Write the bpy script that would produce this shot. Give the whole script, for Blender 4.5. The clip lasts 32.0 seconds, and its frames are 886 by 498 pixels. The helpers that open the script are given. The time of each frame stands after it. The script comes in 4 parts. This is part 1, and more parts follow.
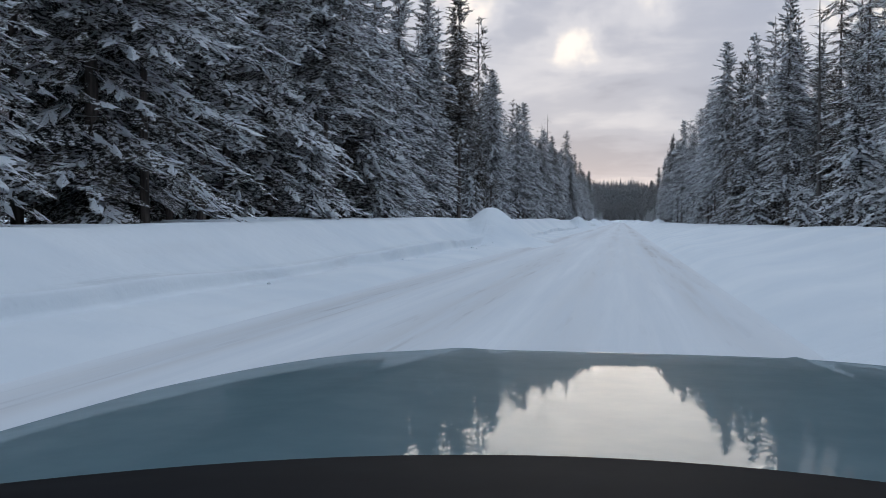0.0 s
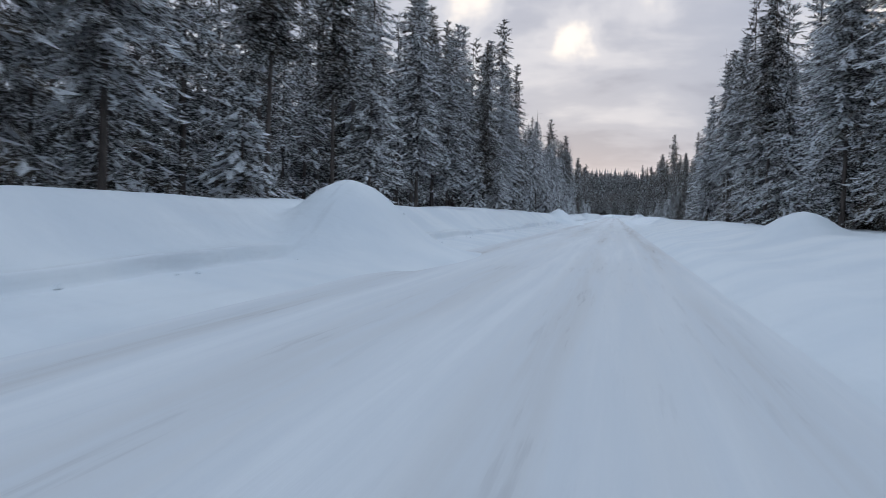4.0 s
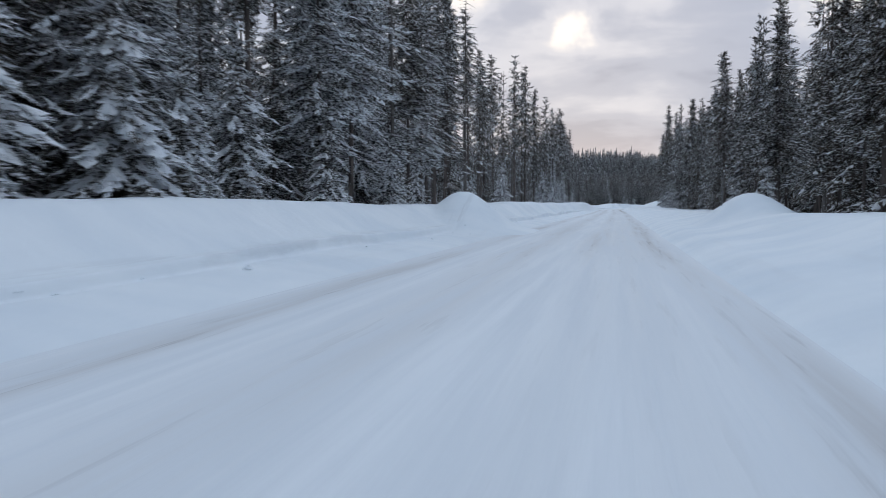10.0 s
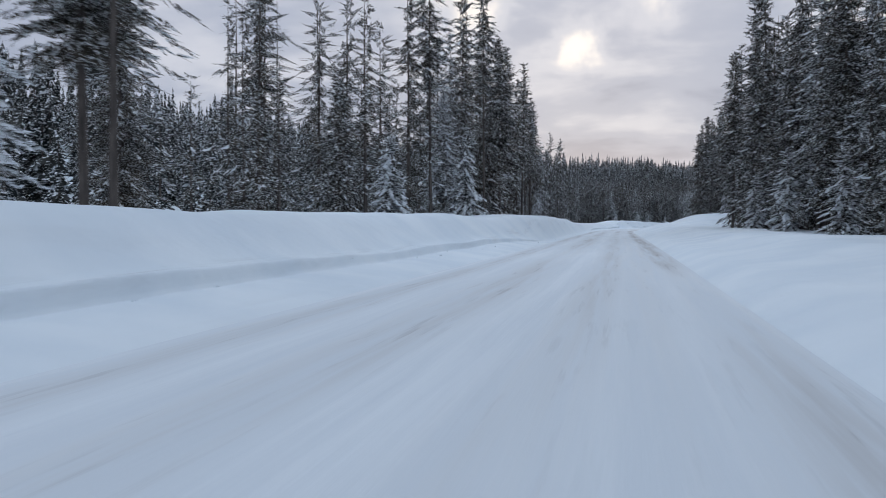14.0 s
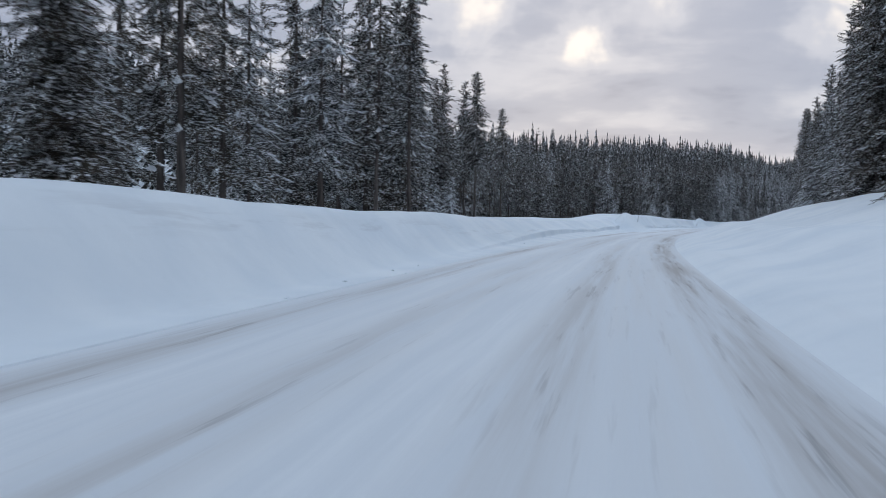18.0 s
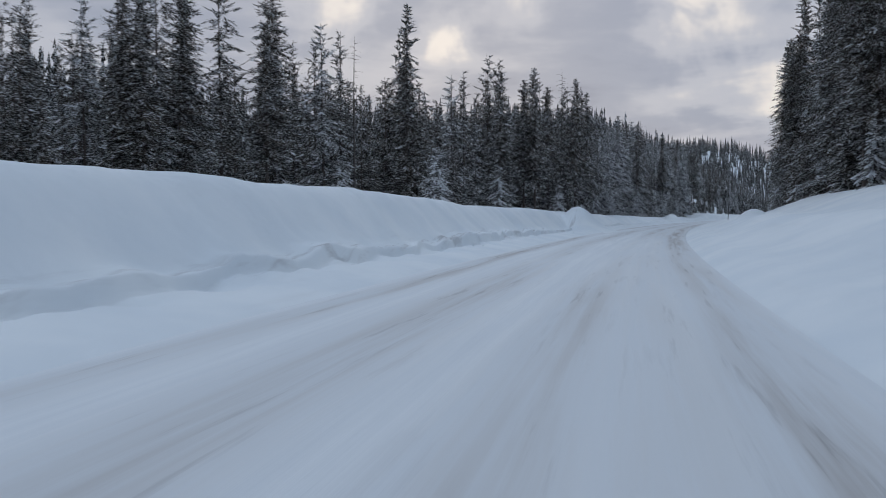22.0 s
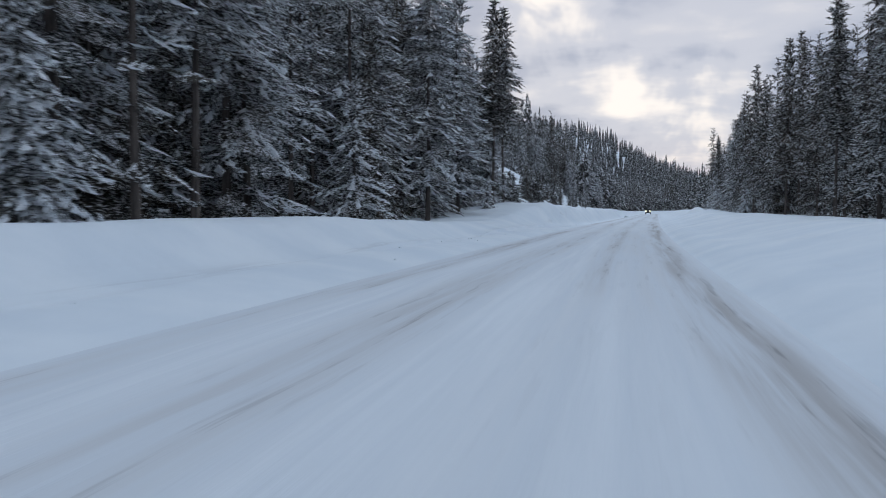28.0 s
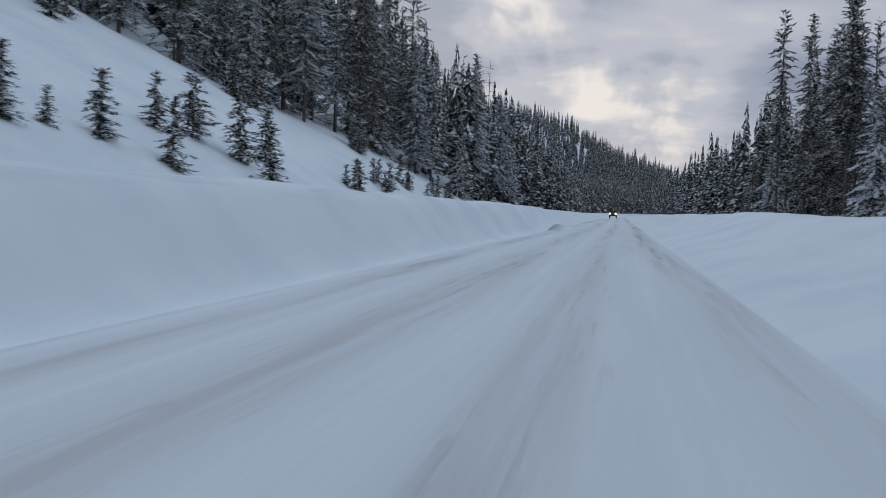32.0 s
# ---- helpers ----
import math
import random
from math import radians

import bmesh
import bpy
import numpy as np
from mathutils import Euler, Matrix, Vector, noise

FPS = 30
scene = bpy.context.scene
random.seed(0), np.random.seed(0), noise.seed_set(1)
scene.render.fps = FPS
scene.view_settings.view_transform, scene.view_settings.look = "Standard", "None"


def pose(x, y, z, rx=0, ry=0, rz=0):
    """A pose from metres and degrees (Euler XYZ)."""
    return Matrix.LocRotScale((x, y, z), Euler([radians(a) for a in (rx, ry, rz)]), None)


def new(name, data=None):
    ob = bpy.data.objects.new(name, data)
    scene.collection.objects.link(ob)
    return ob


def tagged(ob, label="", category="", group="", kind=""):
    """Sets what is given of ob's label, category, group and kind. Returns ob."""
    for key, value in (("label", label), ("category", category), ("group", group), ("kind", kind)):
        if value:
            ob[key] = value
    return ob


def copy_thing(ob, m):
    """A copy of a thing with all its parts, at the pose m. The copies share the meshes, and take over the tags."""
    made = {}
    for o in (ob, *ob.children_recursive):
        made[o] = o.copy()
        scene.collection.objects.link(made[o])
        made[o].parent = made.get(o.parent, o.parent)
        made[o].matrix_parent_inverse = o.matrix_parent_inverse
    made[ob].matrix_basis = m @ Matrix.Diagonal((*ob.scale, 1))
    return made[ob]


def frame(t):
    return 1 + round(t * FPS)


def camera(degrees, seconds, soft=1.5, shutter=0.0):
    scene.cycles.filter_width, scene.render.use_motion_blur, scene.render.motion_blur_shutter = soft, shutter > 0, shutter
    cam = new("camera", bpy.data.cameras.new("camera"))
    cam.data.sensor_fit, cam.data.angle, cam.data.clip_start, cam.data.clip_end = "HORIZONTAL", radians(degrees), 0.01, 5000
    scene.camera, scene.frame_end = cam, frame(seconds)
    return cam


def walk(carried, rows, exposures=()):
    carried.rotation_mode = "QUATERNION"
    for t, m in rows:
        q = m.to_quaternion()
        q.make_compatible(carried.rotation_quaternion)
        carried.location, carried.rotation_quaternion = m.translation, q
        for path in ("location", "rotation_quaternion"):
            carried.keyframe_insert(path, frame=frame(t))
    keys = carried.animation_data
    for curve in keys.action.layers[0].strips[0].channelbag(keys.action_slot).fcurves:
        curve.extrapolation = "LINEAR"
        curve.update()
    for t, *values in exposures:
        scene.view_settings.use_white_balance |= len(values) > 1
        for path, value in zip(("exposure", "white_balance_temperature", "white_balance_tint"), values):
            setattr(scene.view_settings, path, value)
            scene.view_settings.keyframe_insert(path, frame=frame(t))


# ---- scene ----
# the road's course: metres driven along the camera's line, and heading in degrees (left positive)
SPEED, EYE = 28.0, 1.2
COURSE = [(-4000, 0), (400, 0), (480, 0.4), (508, 0.41), (536, -0.99), (564, -4.03), (592, -6.75), (620, -8.77), (648, -10.81),
          (676, -12.79), (704, -14.46), (732, -15.81), (760, -17.09), (788, -18.23), (816, -19.2), (844, -19.97), (872, -20.33), (900, -20.45), (6000, -20.45)]
LINE_S = np.arange(-3000.0, 4500.0, 2.0)
LINE_H = np.radians(np.interp(LINE_S, [c[0] for c in COURSE], [c[1] for c in COURSE]))
LINE_H = np.convolve(np.pad(LINE_H, 6, mode="edge"), np.ones(13) / 13, "valid")
LINE_X = np.cumsum(-np.sin(LINE_H) * 2.0)
LINE_Y = np.cumsum(np.cos(LINE_H) * 2.0)
LINE_X -= np.interp(0.0, LINE_S, LINE_X)
LINE_Y -= np.interp(0.0, LINE_S, LINE_Y)


def plan(s, u):
    """The place s metres along the road and u metres to the right of the camera's line."""
    s, u = np.asarray(s, float), np.asarray(u, float)
    h = np.interp(s, LINE_S, LINE_H)
    near = np.clip(u, -150, 150)
    rest = u - near
    far = math.radians(-10)
    return (np.interp(s, LINE_S, LINE_X) + np.cos(h) * near + math.cos(far) * rest,
            np.interp(s, LINE_S, LINE_Y) + np.sin(h) * near + math.sin(far) * rest)


cam = camera(54.3, 32.0, soft=0.8, shutter=0.16)
# seconds, yaw against the world less the mounting angle, pitch, roll
MOUNT = 11.6
CAMERA_ROWS = [
    (0, 0.10, -1.80, 0.20), (0.034, 0.10, -1.80, 0.20), (0.1, 0.08, -1.80, 0.16), (0.2, 0.06, -1.78, 0.12),
    (0.3, 0.04, -1.76, 0.08), (0.5, 0.00, -1.75, 0.00), (1, -0.10, -1.85, -0.30), (1.5, -0.20, -1.85, -0.60),
    (2, -0.30, -1.95, -0.70), (2.5, -0.40, -1.95, -1.00), (3, -0.50, -2.15, -1.30), (3.5, -0.40, -2.35, -1.70),
    (5.5, 0.00, -2.70, -0.60), (6, -0.10, -2.70, -0.60), (6.5, 0.00, -2.80, -0.50), (7, 0.30, -2.70, -0.20),
    (7.5, 0.60, -2.80, -0.30), (8, 0.50, -2.80, -0.40), (8.5, 0.40, -2.90, -0.30), (9, 0.10, -2.90, -0.10),
    (9.5, -0.10, -2.90, -0.10), (10, -0.20, -2.90, -0.20), (10.5, -0.30, -2.80, -0.20), (11, -0.40, -2.80, -0.20),
    (11.5, -0.30, -2.60, 0.10), (12, 0.10, -2.50, -0.10), (12.5, 0.50, -2.20, -0.10), (13, 0.60, -1.90, 0.00),
    (13.5, 0.50, -1.80, 0.00), (14, 0.30, -1.70, -0.20), (14.5, 0.20, -1.70, -0.50), (16.5, 0.23, -2.20, -1.40),
    (17, 0.49, -2.10, -1.30), (17.5, 0.61, -2.10, -1.20), (18, 0.48, -2.10, -1.10), (18.5, 0.19, -2.00, -1.10),
    (19, -0.61, -2.00, -0.60), (19.5, -1.89, -1.90, 0.05), (20, -3.60, -1.90, 0.20), (20.5, -5.16, -1.90, 0.28),
    (21, -6.34, -2.00, 0.35), (21.5, -7.41, -2.00, 0.33), (22, -8.30, -2.10, 0.30), (22.5, -9.26, -2.00, 0.20),
    (23, -10.44, -2.00, 0.30), (23.5, -11.50, -2.00, 0.40), (24, -12.51, -1.90, 0.50), (24.5, -13.36, -2.00, 0.40),
    (25, -14.17, -1.90, 0.50), (25.5, -15.06, -2.00, 0.20), (27.5, -17.47, -2.50, 0.10), (28, -18.12, -2.50, 0.00),
    (28.5, -18.55, -2.60, -0.30), (29, -19.02, -2.70, -0.70), (29.5, -19.39, -2.70, -0.95), (30, -19.74, -2.70, -1.30),
    (30.5, -20.19, -2.70, -1.65), (31, -20.28, -2.80, -1.80), (31.5, -20.33, -2.70, -1.80), (32, -20.44, -2.70, -1.90),
]


def seat(t):
    """The camera's place at t seconds; the car is still at rest for the first instant."""
    x, y = plan(np.interp(t, [0, 0.034, 0.1, 0.2, 40], [0, 0, 2.1, 0.2 * SPEED, 40 * SPEED]), 0)
    return float(x), float(y), EYE


walk(cam, [(t, pose(*seat(t), 90 + p, r, w + MOUNT)) for t, w, p, r in CAMERA_ROWS],
     exposures=((0, -0.03), (10, 0.08), (17, -0.02), (20, -0.05), (22, -0.33), (25, 0.1), (28, 0.0), (30, -0.05), (31, -0.28), (32, -0.3)))

# ---- world, sun, exposure ----
SUN_AZIMUTH, SUN_ELEVATION = 3.3, 11.6  # degrees to the left of +y, and above the horizon


def direction(azimuth, elevation):
    """The unit vector towards a point of the sky; azimuth in degrees to the left of +y."""
    a, e = radians(azimuth), radians(elevation)
    return Vector((-math.sin(a) * math.cos(e), math.cos(a) * math.cos(e), math.sin(e)))


def link(tree, a, b):
    tree.links.new(a, b)


def math_node(tree, kind, a, b=None, c=None, clamp=False):
    n = tree.nodes.new("ShaderNodeMath")
    n.operation, n.use_clamp = kind, clamp
    for slot, value in zip(n.inputs, (a, b, c)):
        if value is None:
            continue
        if isinstance(value, (int, float)):
            slot.default_value = value
        else:
            link(tree, value, slot)
    return n.outputs[0]


def mix_node(tree, factor, a, b, kind="MIX"):
    n = tree.nodes.new("ShaderNodeMix")
    n.data_type, n.blend_type = "RGBA", kind
    for slot, value in ((n.inputs[0], factor), (n.inputs[6], a), (n.inputs[7], b)):
        if isinstance(value, (int, float)):
            slot.default_value = value
        elif isinstance(value, tuple):
            slot.default_value = (*value, 1)
        else:
            link(tree, value, slot)
    return n.outputs[2]


def noise_node(tree, vector, scale, detail=4.0, rough=0.55, distort=0.0):
    n = tree.nodes.new("ShaderNodeTexNoise")
    n.inputs["Scale"].default_value, n.inputs["Detail"].default_value = scale, detail
    n.inputs["Roughness"].default_value, n.inputs["Distortion"].default_value = rough, distort
    if vector is not None:
        link(tree, vector, n.inputs["Vector"])
    return n.outputs["Fac"]


def ramp_node(tree, value, *stops):
    n = tree.nodes.new("ShaderNodeValToRGB")
    n.color_ramp.interpolation = "EASE"
    while len(n.color_ramp.elements) < len(stops):
        n.color_ramp.elements.new(0.5)
    for e, (at, colour) in zip(n.color_ramp.elements, stops):
        e.position = at
        e.color = (*colour, 1) if isinstance(colour, tuple) else (colour, colour, colour, 1)
    link(tree, value, n.inputs[0])
    return n.outputs[0]


def make_world():
    w = bpy.data.worlds.new("winter_sky")
    scene.world = w
    w.use_nodes = True
    t = w.node_tree
    t.nodes.clear()
    sky = t.nodes.new("ShaderNodeTexSky")
    sky.sky_type, sky.sun_disc = "NISHITA", False
    sky.sun_elevation, sky.sun_rotation = radians(SUN_ELEVATION), radians(-SUN_AZIMUTH)
    clear = t.nodes.new("ShaderNodeBackground")
    clear.inputs[1].default_value = 0.06
    link(t, sky.outputs[0], clear.inputs[0])
    co = t.nodes.new("ShaderNodeTexCoord").outputs["Generated"]
    xyz = t.nodes.new("ShaderNodeSeparateXYZ")
    link(t, co, xyz.inputs[0])
    x, y, z = xyz.outputs
    # the cloud layer lies flat overhead, so that it crowds towards the horizon
    lift = math_node(t, "ADD", math_node(t, "MAXIMUM", z, 0.0), 0.16)
    flat = t.nodes.new("ShaderNodeCombineXYZ")
    link(t, math_node(t, "DIVIDE", x, lift), flat.inputs[0])
    link(t, math_node(t, "DIVIDE", y, lift), flat.inputs[1])
    big = noise_node(t, flat.outputs[0], 1.3, 4.0, 0.5, 0.3)
    small = noise_node(t, flat.outputs[0], 4.2, 5.0, 0.5, 0.2)
    cloud = math_node(t, "MULTIPLY_ADD", small, 0.24, math_node(t, "MULTIPLY", big, 0.86))

    wisp = t.nodes.new("ShaderNodeTexNoise")
    wisp.inputs["Scale"].default_value, wisp.inputs["Detail"].default_value = 13.0, 4.0
    link(t, co, wisp.inputs["Vector"])
    bent = t.nodes.new("ShaderNodeVectorMath")
    bent.operation = "MULTIPLY_ADD"
    link(t, wisp.outputs["Color"], bent.inputs[0])
    bent.inputs[1].default_value = (0.07, 0.07, 0.035)
    link(t, co, bent.inputs[2])
    shift = t.nodes.new("ShaderNodeVectorMath")
    shift.operation = "SUBTRACT"
    link(t, bent.outputs[0], shift.inputs[0])
    shift.inputs[1].default_value = (0.035, 0.035, 0.0175)
    torn = t.nodes.new("ShaderNodeVectorMath")
    torn.operation = "NORMALIZE"
    link(t, shift.outputs[0], torn.inputs[0])

    def glow(azimuth, elevation, spread):
        d = t.nodes.new("ShaderNodeVectorMath")
        d.operation = "DOT_PRODUCT"
        link(t, torn.outputs[0], d.inputs[0])
        d.inputs[1].default_value = direction(azimuth, elevation)
        k = 1 / (1 - math.cos(radians(spread)))
        return math_node(t, "POWER", 2.718, math_node(t, "MULTIPLY", math_node(t, "SUBTRACT", d.outputs["Value"], 1.0), k))

    # the veiled sun and the breaks of thinner cloud round it
    breaks = math_node(t, "MULTIPLY", glow(SUN_AZIMUTH, SUN_ELEVATION, 1.7), 0.42)
    for azimuth, elevation, spread, strength in ((SUN_AZIMUTH + 6.5, SUN_ELEVATION + 1.5, 3.0, 0.36), (-18.6, 7.6, 2.2, 0.40), (-16.0, 9.5, 4.0, 0.14), (-12.5, 13.6, 3.2, 0.42), (-22.2, 3.6, 2.4, 0.46), (-13.3, 6.0, 1.8, 0.16), (-24.0, 8.0, 3.0, 0.22), (-2, 14.5, 2.5, 0.25)):
        breaks = math_node(t, "ADD", breaks, math_node(t, "MULTIPLY", glow(azimuth, elevation, spread), strength))
    shreds = noise_node(t, co, 10.0, 4.0, 0.55, 0.3)
    breaks = math_node(t, "MULTIPLY", breaks, ramp_node(t, shreds, (0.34, 0.12), (0.64, 1.0)))
    breaks = math_node(t, "ADD", breaks, math_node(t, "MULTIPLY", glow(SUN_AZIMUTH, SUN_ELEVATION, 1.1), 0.16))
    level = math_node(t, "ADD", cloud, breaks, clamp=True)
    grey = ramp_node(t, level, (0.38, (0.315, 0.36, 0.48)), (0.52, (0.43, 0.475, 0.595)), (0.68, (0.62, 0.645, 0.735)), (0.92, (1.06, 0.995, 0.95)))
    low = math_node(t, "POWER", math_node(t, "SUBTRACT", 1.0, math_node(t, "MULTIPLY", z, 9.0), clamp=True), 1.5)
    ahead = math_node(t, "MULTIPLY_ADD", y, 0.5, 0.5, clamp=True)
    tint = mix_node(t, math_node(t, "MULTIPLY", math_node(t, "MULTIPLY", low, ahead), 0.55), grey, (0.64, 0.55, 0.60))
    # higher up the cloud is thinner and bluer
    high = math_node(t, "MULTIPLY", math_node(t, "SUBTRACT", z, 0.27), 1.6, clamp=True)
    tint = mix_node(t, high, tint, (0.66, 0.81, 1.03))
    veil = t.nodes.new("ShaderNodeBackground")
    veil.inputs[1].default_value = 1.0
    link(t, tint, veil.inputs[0])
    both = t.nodes.new("ShaderNodeMixShader")
    both.inputs[0].default_value = 0.93
    link(t, clear.outputs[0], both.inputs[1])
    link(t, veil.outputs[0], both.inputs[2])
    out = t.nodes.new("ShaderNodeOutputWorld")
    link(t, both.outputs[0], out.inputs[0])


make_world()
sun_data = bpy.data.lights.new("sun", "SUN")
sun_data.energy, sun_data.angle, sun_data.color = 0.5, radians(25), (1.0, 0.9, 0.8)
sun = new("sun", sun_data)
sun.rotation_euler = direction(SUN_AZIMUTH, SUN_ELEVATION).to_track_quat("Z", "Y").to_euler()
sun.location = (0, 0, 60)
scene.view_settings.exposure = 0.0


# ---- materials ----
def material(name, rough=0.7, specular=0.3):
    m = bpy.data.materials.new(name)
    m.use_nodes = True
    t = m.node_tree
    b = t.nodes["Principled BSDF"]
    b.inputs["Roughness"].default_value = rough
    b.inputs["Specular IOR Level"].default_value = specular
    return m, t, b


def bump(t, b, height, strength, distance):
    n = t.nodes.new("ShaderNodeBump")
    n.inputs["Strength"].default_value, n.inputs["Distance"].default_value = strength, distance
    link(t, height, n.inputs["Height"])
    link(t, n.outputs[0], b.inputs["Normal"])


def position(t):
    return t.nodes.new("ShaderNodeNewGeometry").outputs["Position"]


def road_uv(t):
    """Metres to the right of the camera's line, and metres along it."""
    n = t.nodes.new("ShaderNodeUVMap")
    n.uv_map = "plan"
    x = t.nodes.new("ShaderNodeSeparateXYZ")
    link(t, n.outputs[0], x.inputs[0])
    return n.outputs[0], x.outputs[0], x.outputs[1]


def stretched(t, vector, sx, sy):
    n = t.nodes.new("ShaderNodeMapping")
    n.inputs["Scale"].default_value = (sx, sy, 1)
    link(t, vector, n.inputs["Vector"])
    return n.outputs[0]


def make_snow():
    m, t, b = material("snow", 0.95, 0.05)
    p = position(t)
    wide, fine = noise_node(t, p, 0.35, 3.0), noise_node(t, p, 5.0, 6.0, 0.6)
    uv, u, s = road_uv(t)
    streak = noise_node(t, stretched(t, uv, 1.4, 0.12), 1.0, 4.0, 0.55)
    c = ramp_node(t, wide, (0.3, (0.745, 0.80, 0.84)), (0.7, (0.83, 0.87, 0.89)))
    c = mix_node(t, math_node(t, "MULTIPLY", ramp_node(t, streak, (0.55, 0.0), (0.75, 1.0)), 0.10), c, (0.55, 0.55, 0.55))
    # grey along the bank's cut: grit, and the steep face's shade painted in
    edge = math_node(t, "ABSOLUTE", math_node(t, "ADD", u, 6.5))
    band = math_node(t, "SUBTRACT", 1.0, math_node(t, "DIVIDE", edge, 0.36), clamp=True)
    # strongest through the bend, where the grit lies; fainter painted shade elsewhere
    stretch = math_node(t, "MULTIPLY", math_node(t, "SUBTRACT", 1.0, math_node(t, "DIVIDE", math_node(t, "ABSOLUTE", math_node(t, "SUBTRACT", s, 655.0)), 60.0), clamp=True), 0.12)
    grit_and_shade = ramp_node(t, noise_node(t, stretched(t, uv, 2.2, 0.14), 1.6, 5.0, 0.65), (0.5, 0.0), (0.62, 1.0))
    c = mix_node(t, math_node(t, "MULTIPLY", math_node(t, "MULTIPLY", band, grit_and_shade), math_node(t, "MULTIPLY_ADD", stretch, 4.5, 0.16)), c, (0.26, 0.245, 0.25))
    link(t, c, b.inputs["Base Color"])
    h = math_node(t, "MULTIPLY_ADD", fine, 0.25, noise_node(t, p, 1.2, 4.0, 0.5))
    bump(t, b, h, 0.35, 0.12)
    return m


def make_road_snow():
    m, t, b = material("packed_road_snow", 0.9, 0.06)
    uv, u, s = road_uv(t)
    wander = noise_node(t, stretched(t, uv, 0.0, 0.02), 1.0, 2.0)
    drift = math_node(t, "MULTIPLY_ADD", math_node(t, "SUBTRACT", wander, 0.5), 0.7, u)
    dirt = None
    for centre, width, depth in ((1.18, 0.46, 1.0), (-0.55, 0.42, 0.62), (-2.3, 0.55, 0.6), (-3.95, 0.34, 0.8), (0.35, 0.8, 0.28)):
        off = math_node(t, "DIVIDE", math_node(t, "SUBTRACT", drift, centre), width)
        one = math_node(t, "MULTIPLY", math_node(t, "POWER", 2.718, math_node(t, "MULTIPLY", math_node(t, "MULTIPLY", off, off), -1.0)), depth)
        dirt = one if dirt is None else math_node(t, "MAXIMUM", dirt, one)
    along = noise_node(t, stretched(t, uv, 3.5, 0.10), 1.0, 5.0, 0.6)
    patch = noise_node(t, stretched(t, uv, 0.5, 0.03), 1.0, 3.0)
    dirt = math_node(t, "MULTIPLY", dirt, ramp_node(t, along, (0.32, 0.15), (0.65, 1.0)))
    # dirtier past the first long straight
    later = math_node(t, "MULTIPLY_ADD", math_node(t, "DIVIDE", math_node(t, "SUBTRACT", s, 380.0), 90.0, clamp=True), 0.3, 0.55)
    dirt = math_node(t, "MULTIPLY", dirt, later)
    dirt = math_node(t, "MULTIPLY", dirt, ramp_node(t, patch, (0.34, 0.2), (0.6, 1.0)))
    c = ramp_node(t, along, (0.3, (0.715, 0.75, 0.78)), (0.7, (0.80, 0.83, 0.85)))
    c = mix_node(t, math_node(t, "MULTIPLY", dirt, 0.9), c, (0.33, 0.295, 0.27))
    dark = ramp_node(t, noise_node(t, stretched(t, uv, 5.0, 0.25), 1.3, 4.0, 0.6), (0.56, 0.0), (0.66, 1.0))
    c = mix_node(t, math_node(t, "MULTIPLY", math_node(t, "MULTIPLY", dark, dirt), 0.6), c, (0.14, 0.13, 0.13))
    link(t, c, b.inputs["Base Color"])
    h = math_node(t, "MULTIPLY_ADD", dirt, -0.6, along)
    bump(t, b, h, 0.4, 0.06)
    return m


def make_leaf(name, dark, light, rough=0.75, hoar=0.0, ragged=0.0, grain=8.0, thin=0.0):
    m, t, b = material(name, rough, 0.2)
    g = t.nodes.new("ShaderNodeNewGeometry")
    o = t.nodes.new("ShaderNodeObjectInfo")
    n = noise_node(t, g.outputs["Position"], 0.6, 3.0)
    f = math_node(t, "MULTIPLY_ADD", g.outputs["Random Per Island"], 0.5, math_node(t, "MULTIPLY_ADD", n, 0.5, math_node(t, "MULTIPLY", o.outputs["Random"], 0.25)), clamp=True)
    c = ramp_node(t, f, (0.2, dark), (0.95, light))
    if hoar:
        # small clots of snow caught among the needles
        lying = t.nodes.new("ShaderNodeMapping")
        lying.inputs["Scale"].default_value = (0.8, 0.8, 2.0)
        link(t, g.outputs["Position"], lying.inputs["Vector"])
        specks = ramp_node(t, noise_node(t, lying.outputs[0], grain, 3.0, 0.62), (hoar, 0.0), (hoar + 0.03, 1.0))
        c = mix_node(t, specks, c, (0.88, 0.90, 0.92))
    link(t, c, b.inputs["Base Color"])
    body = b.outputs[0]
    if thin:
        # light that soaks through loose snow
        soak = t.nodes.new("ShaderNodeBsdfTranslucent")
        link(t, c, soak.inputs[0])
        blend = t.nodes.new("ShaderNodeMixShader")
        blend.inputs[0].default_value = thin
        link(t, body, blend.inputs[1])
        link(t, soak.outputs[0], blend.inputs[2])
        body = blend.outputs[0]
        link(t, body, t.nodes["Material Output"].inputs["Surface"])
    if ragged:
        # gaps between the needles of a spray
        gaps = ramp_node(t, noise_node(t, g.outputs["Position"], 21.0, 2.0, 0.6), (ragged, 1.0), (ragged + 0.02, 0.0))
        clear = t.nodes.new("ShaderNodeBsdfTransparent")
        both = t.nodes.new("ShaderNodeMixShader")
        link(t, gaps, both.inputs[0])
        link(t, clear.outputs[0], both.inputs[1])
        link(t, body, both.inputs[2])
        link(t, both.outputs[0], t.nodes["Material Output"].inputs["Surface"])
    return m


def make_bark(name, dark, light):
    m, t, b = material(name, 0.85, 0.15)
    g = t.nodes.new("ShaderNodeTexCoord")
    n = noise_node(t, stretched(t, g.outputs["Object"], 9.0, 9.0), 1.0, 5.0, 0.65)
    link(t, ramp_node(t, n, (0.3, dark), (0.7, light)), b.inputs["Base Color"])
    bump(t, b, n, 0.6, 0.03)
    return m


